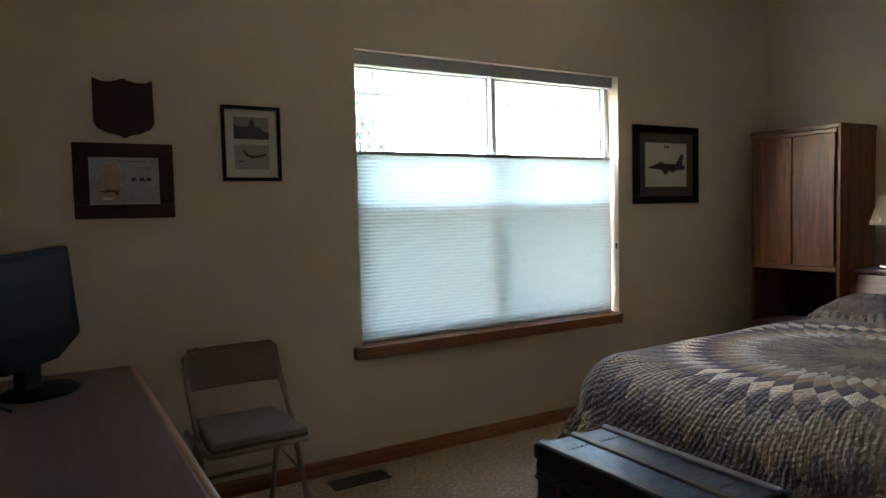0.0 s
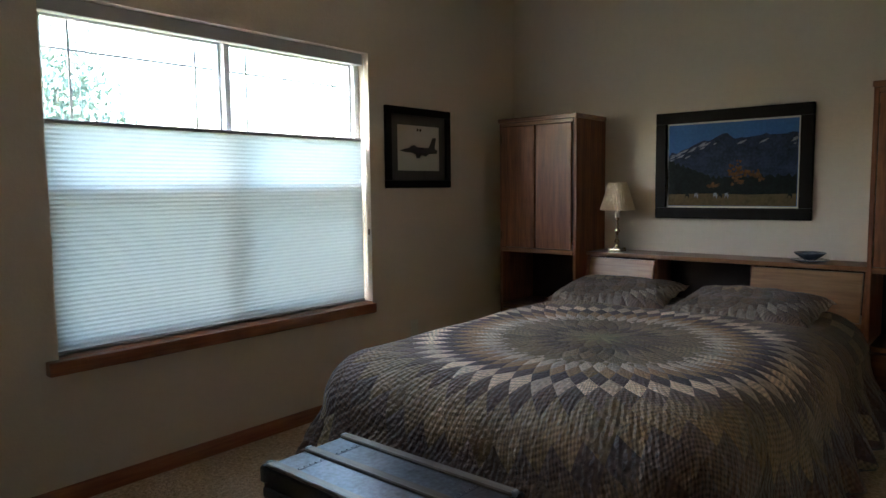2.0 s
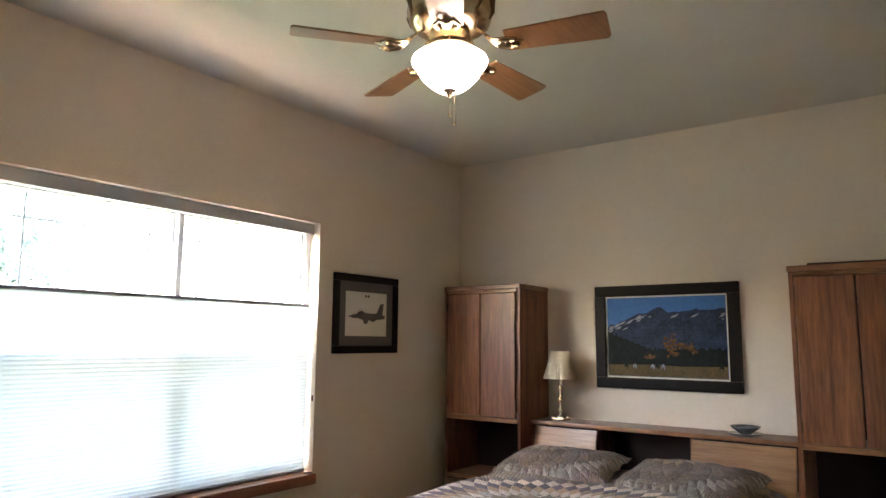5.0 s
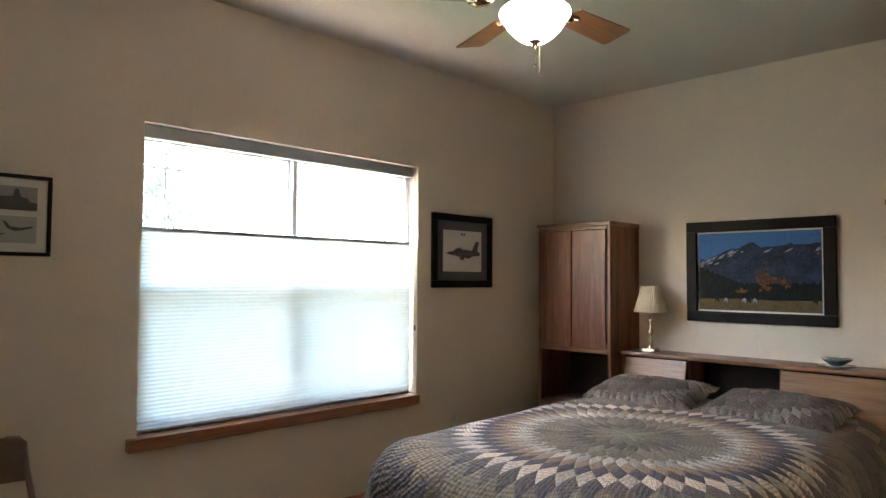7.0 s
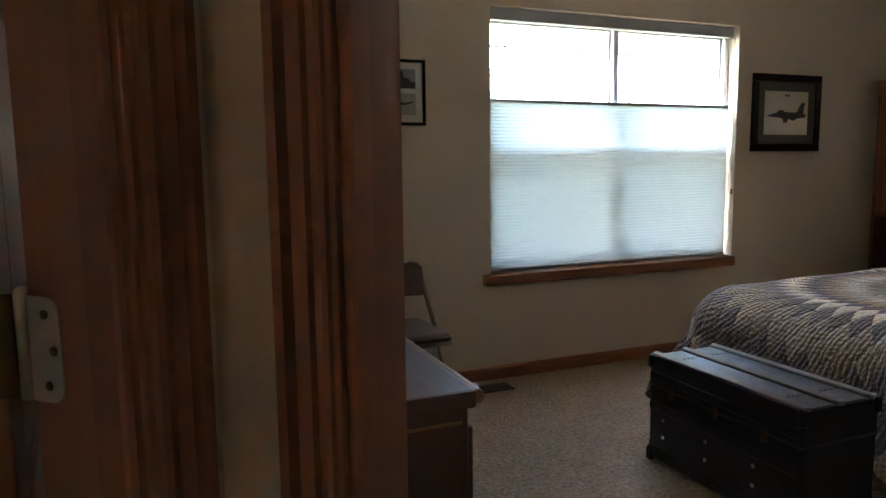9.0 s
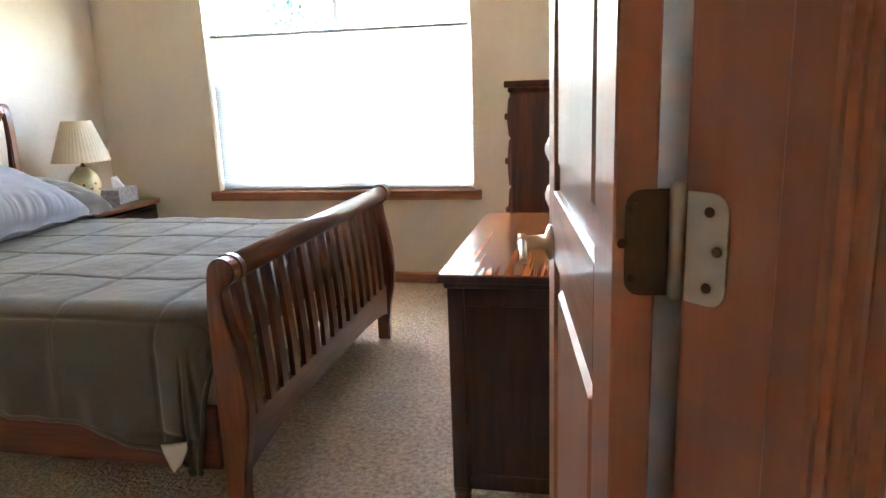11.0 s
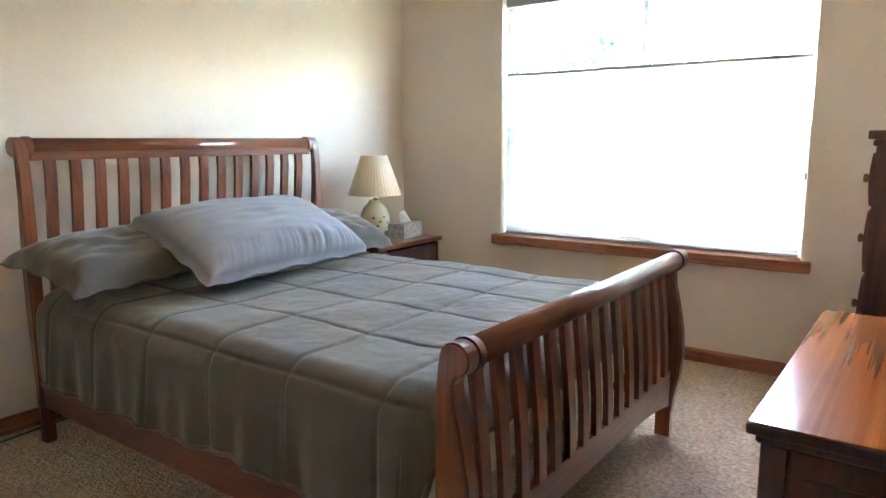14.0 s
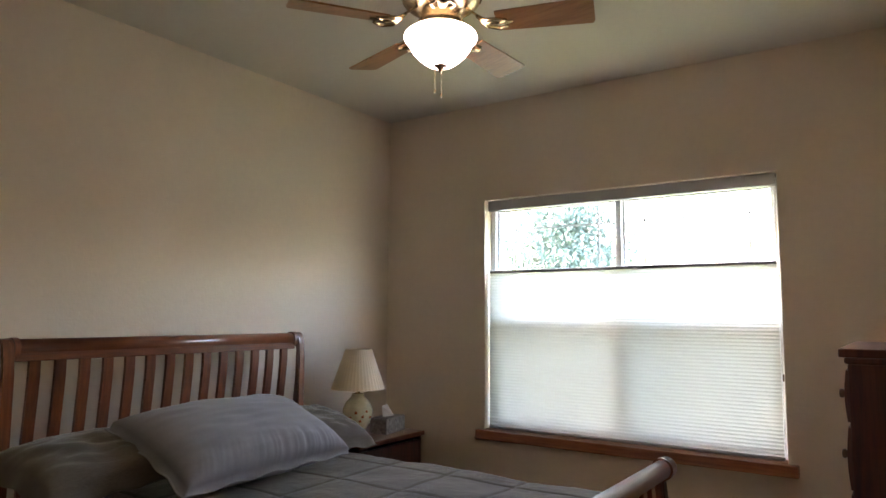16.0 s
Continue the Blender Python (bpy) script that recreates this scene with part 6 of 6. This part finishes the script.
for z0, z1 in ((lz + 0.02, 0.315), (0.325, 0.505), (0.515, 0.69)):
    f = boxpart("drawer", dr, M_MAHOG, dx - 0.004, dx + 0.02, 0.058, L - 0.038, z0, z1, 0.004)
    for y in (0.22, L - 0.20):
        knob(f, dx - 0.004, y, (z0 + z1) / 2)

# tall chest


ch = thing("chest_of_drawers", pose(-0.712, -0.455, 0), "tall dark mahogany chest of drawers with small dark metal knobs", "chest of drawers")
cx, L = -0.385, 0.78
boxpart("top", ch, M_MAHOG_RED, cx - 0.022, 0.0, -0.018, L + 0.018, 1.215, 1.242, 0.006, "", 2)
boxpart("cornice", ch, M_MAHOG_RED, cx - 0.008, -0.004, -0.004, L + 0.004, 1.195, 1.215, 0.005)
for y0 in (0.0, L - 0.02):
    boxpart("side_panel", ch, M_MAHOG_RED, cx + 0.001, -0.006, y0, y0 + 0.02, 0.0, 1.195, 0.003)
boxpart("back_panel", ch, M_MAHOG_RED, -0.016, -0.008, 0.02, L - 0.02, 0.05, 1.195, 0)
bm = bm_new()
prism(bm, [(0.0, 0.0), (0.09, 0.0), (0.13, 0.06), (L - 0.13, 0.06), (L - 0.09, 0.0), (L, 0.0), (L, 0.11), (0.0, 0.11)], cx - 0.008, cx + 0.012, 'x')
part("plinth", bm, M_MAHOG_RED, ch)
z = 0.12
for hgt in (0.235, 0.225, 0.215, 0.20, 0.17):
    bm = bm_new()
    # bowed drawer front
    n = 10
    fr_ = [(cx - 0.006 - 0.006 * math.sin(math.pi * k / n), z + 0.006 + (hgt - 0.012) * k / n) for k in range(n + 1)]
    prism(bm, fr_ + [(cx + 0.015, z + hgt - 0.006), (cx + 0.015, z + 0.006)], 0.012, L - 0.012, 'y')
    f = part("drawer", bm, M_MAHOG_RED, ch)
    for y in (0.10, L - 0.10):
        knob(f, cx - 0.001, y, z + hgt / 2, M_BRONZE)
    z += hgt + 0.004

# milk-glass oil lamp on the dresser
ol = thing("oil_lamp", pose(-0.865, -0.89, 0.745) @ Matrix.Scale(0.84, 4), "white milk-glass hurricane oil lamp with brass fittings on the dresser", "lamp")
bm = bm_new()
lathe(bm, [(0.058, 0.0), (0.060, 0.008), (0.046, 0.016), (0.042, 0.03), (0.048, 0.038)], 28)
part("brass_base", bm, M_BRASS, ol)
bm = bm_new()
lathe(bm, [(0.040, 0.036), (0.062, 0.055), (0.078, 0.09), (0.080, 0.115), (0.070, 0.145), (0.048, 0.168), (0.036, 0.175)], 32)
part("font", bm, M_MILK, ol, "round white glass oil font")
bm = bm_new()
lathe(bm, [(0.034, 0.174), (0.040, 0.182), (0.030, 0.19), (0.030, 0.215), (0.052, 0.222), (0.054, 0.232), (0.040, 0.236)], 24)
part("burner", bm, M_BRASS, ol)
bm = bm_new()
lathe(bm, [(0.006, 0.0), (0.012, 0.01), (0.012, 0.014), (0.001, 0.015)], 12)
bmesh.ops.rotate(bm, verts=bm.verts[:], cent=(0, 0, 0), matrix=Matrix.Rotation(radians(-90), 3, 'Y'))
bmesh.ops.translate(bm, verts=bm.verts[:], vec=(-0.03, 0, 0.203))
part("wick_knob", bm, M_BRASS, ol)
bm = bm_new()
lathe(bm, [(0.042, 0.235), (0.066, 0.255), (0.080, 0.288), (0.080, 0.312), (0.066, 0.345), (0.042, 0.368), (0.030, 0.385), (0.028, 0.41), (0.036, 0.44), (0.046, 0.455)], 32)
part("globe_shade", bm, M_MILK, ol, "white glass globe with a flared chimney")

cd = bm_new()
tube(cd, [(-3.99, 0.10, 0.02), (-3.985, -0.6, 0.008), (-3.97, -1.5, 0.008), (-3.93, -1.82, 0.008), (-3.80, -2.05, 0.008), (-3.86, -2.35, 0.008), (-3.96, -2.6, 0.01)], 0.004, 6)
ob = new("power_cord", finish("power_cord", cd, M_BLACK))
tagged(ob, "thin black cord lying along the baseboard on carpet", "cord")

# stool with splayed yellow legs
st = thing("wooden_stool", pose(-3.43, -2.27, 0), "yellow wooden stool with splayed legs near the wall", "stool")
bm = bm_new()
lathe(bm, [(0.001, 0.455), (0.15, 0.455), (0.165, 0.465), (0.165, 0.48), (0.15, 0.488), (0.001, 0.488)], 28)
part("seat", bm, M_SHEET, st, "pale round seat")
for sx in (-1, 1):
    for sy in (-1, 1):
        bm = bm_new()
        tube(bm, [(sx * 0.23, sy * 0.22, 0.0), (sx * 0.19, sy * 0.18, 0.16), (sx * 0.10, sy * 0.10, 0.455)], [0.012, 0.016, 0.013], 10)
        part("leg", bm, M_YELLOW, st)
for sx in (-1, 1):
    bm = bm_new()
    tube(bm, [(sx * 0.19, -0.18, 0.16), (sx * 0.19, 0.18, 0.16)], 0.009, 8)
    part("rung", bm, M_YELLOW, st)
    bm = bm_new()
    tube(bm, [(-0.175, sx * 0.17, 0.20), (0.175, sx * 0.17, 0.20)], 0.009, 8)
    part("rung", bm, M_YELLOW, st)

ceiling_fan(-2.24, -1.02, 18.5, "brass ceiling fan with five wooden blades and a lit bowl", "ceiling fans", 0.52, 2.178)

# ---------------------------------------------------------------- outside
bm = bm_new()
box(bm, -400, 400, -400, 400, -0.75, -0.45)
tagged(solid("ground", bm, M_GRASS), "dry green lawn reaching to the horizon", "ground")


def tree(x, y, h, crown, seed, leaves=900, leaf=1.0):
    rnd = random.Random(seed)
    t = thing("tree", pose(x, y, -0.45), "leafy green broadleaf tree in the yard outside", "tree", "trees outside")
    bm = bm_new()
    tube(bm, [(0, 0, 0), (0.05, 0.02, h * 0.25), (-0.04, 0.05, h * 0.5), (0.02, 0, h * 0.8)], [h * 0.035, h * 0.028, h * 0.02, h * 0.006], 10)
    tips = []
    for k in range(9):
        a, z = k * 2.4 + rnd.random(), h * (0.3 + 0.055 * k)
        L_ = crown * (0.9 - 0.06 * k) * (0.7 + 0.4 * rnd.random())
        p1 = (math.cos(a) * L_ * 0.5, math.sin(a) * L_ * 0.5, z + L_ * 0.25)
        p2 = (math.cos(a) * L_, math.sin(a) * L_, z + L_ * 0.45)
        tube(bm, [(0, 0, z), p1, p2], [h * 0.012, h * 0.008, h * 0.003], 6)
        tips += [p1, p2]
    tips += [(0, 0, h * 0.8), (0.1, 0, h * 0.9)]
    part("trunk", bm, M_BARK, t)
    vs, fs = [], []
    for k in range(leaves):
        c = Vector(rnd.choice(tips)) + Vector((rnd.gauss(0, 1), rnd.gauss(0, 1), rnd.gauss(0, 0.8))) * crown * 0.24
        s = (0.07 + 0.09 * rnd.random()) * leaf
        r = Euler((rnd.random() * 6, rnd.random() * 6, rnd.random() * 6)).to_matrix()
        b0 = len(vs)
        for px, py in ((-s, 0), (0, -s * 0.5), (s, 0), (0, s * 0.5)):
            vs.append(c + r @ Vector((px, py, 0.02 * (px / s) ** 2)))
        fs.append((b0, b0 + 1, b0 + 2, b0 + 3))
    me = bpy.data.meshes.new("crown")
    me.from_pydata(vs, [], fs)
    me.materials.append(M_LEAF)
    cr = new("crown", me)
    cr.parent = t


tree(-8.1, 13.0, 5.3, 1.9, 5, 9000, 0.6)
tree(4.5, 9.0, 4.4, 1.2, 8, 2600, 0.6)
for k in range(7):
    tree(-13 + k * 9.5 + 2 * math.sin(k * 5), 66 + 4 * math.cos(k * 3), 6.5 + math.sin(k * 2.1), 3.4, 20 + k, 1300)

# neighbour's house beyond the yard
hs = thing("neighbour_house", pose(-4.5, 30, -0.45), "grey-roofed single-storey house across the yard", "house")
boxpart("wall", hs, M_SIDING, -7, 7, 0, 8, 0, 2.7, 0)
bm = bm_new()
prism(bm, [(-0.7, 2.62), (4.0, 5.0), (8.7, 2.62), (8.7, 2.75), (4.0, 5.15), (-0.7, 2.75)], -7.5, 7.5, 'x')
part("roof", bm, M_ROOF, hs)
bm = bm_new()
prism(bm, [(-1.6, 2.7), (1.0, 4.5), (3.6, 2.7), (3.6, 2.84), (1.0, 4.66), (-1.6, 2.84)], -1.2, 4.0, 'y')
part("gable_roof", bm, M_ROOF, hs)
bm = bm_new()
prism(bm, [(-1.1, 2.6), (1.0, 4.4), (3.1, 2.6)], -0.6, 3.9, 'y')
part("gable_wall", bm, M_SIDING, hs)
for xx in (-5, -2.5, 4.5):
    wd = boxpart("window", hs, M_WHITE, xx - 0.6, xx + 0.6, -0.04, 0.0, 0.9, 2.1, 0.01)
    boxpart("pane", wd, M_SCREEN, xx - 0.52, xx + 0.52, -0.05, -0.04, 0.98, 2.02, 0)
boxpart("chimney", hs, M_SIDING, -4.6, -4.0, 3.6, 4.2, 4.2, 5.7, 0.01)
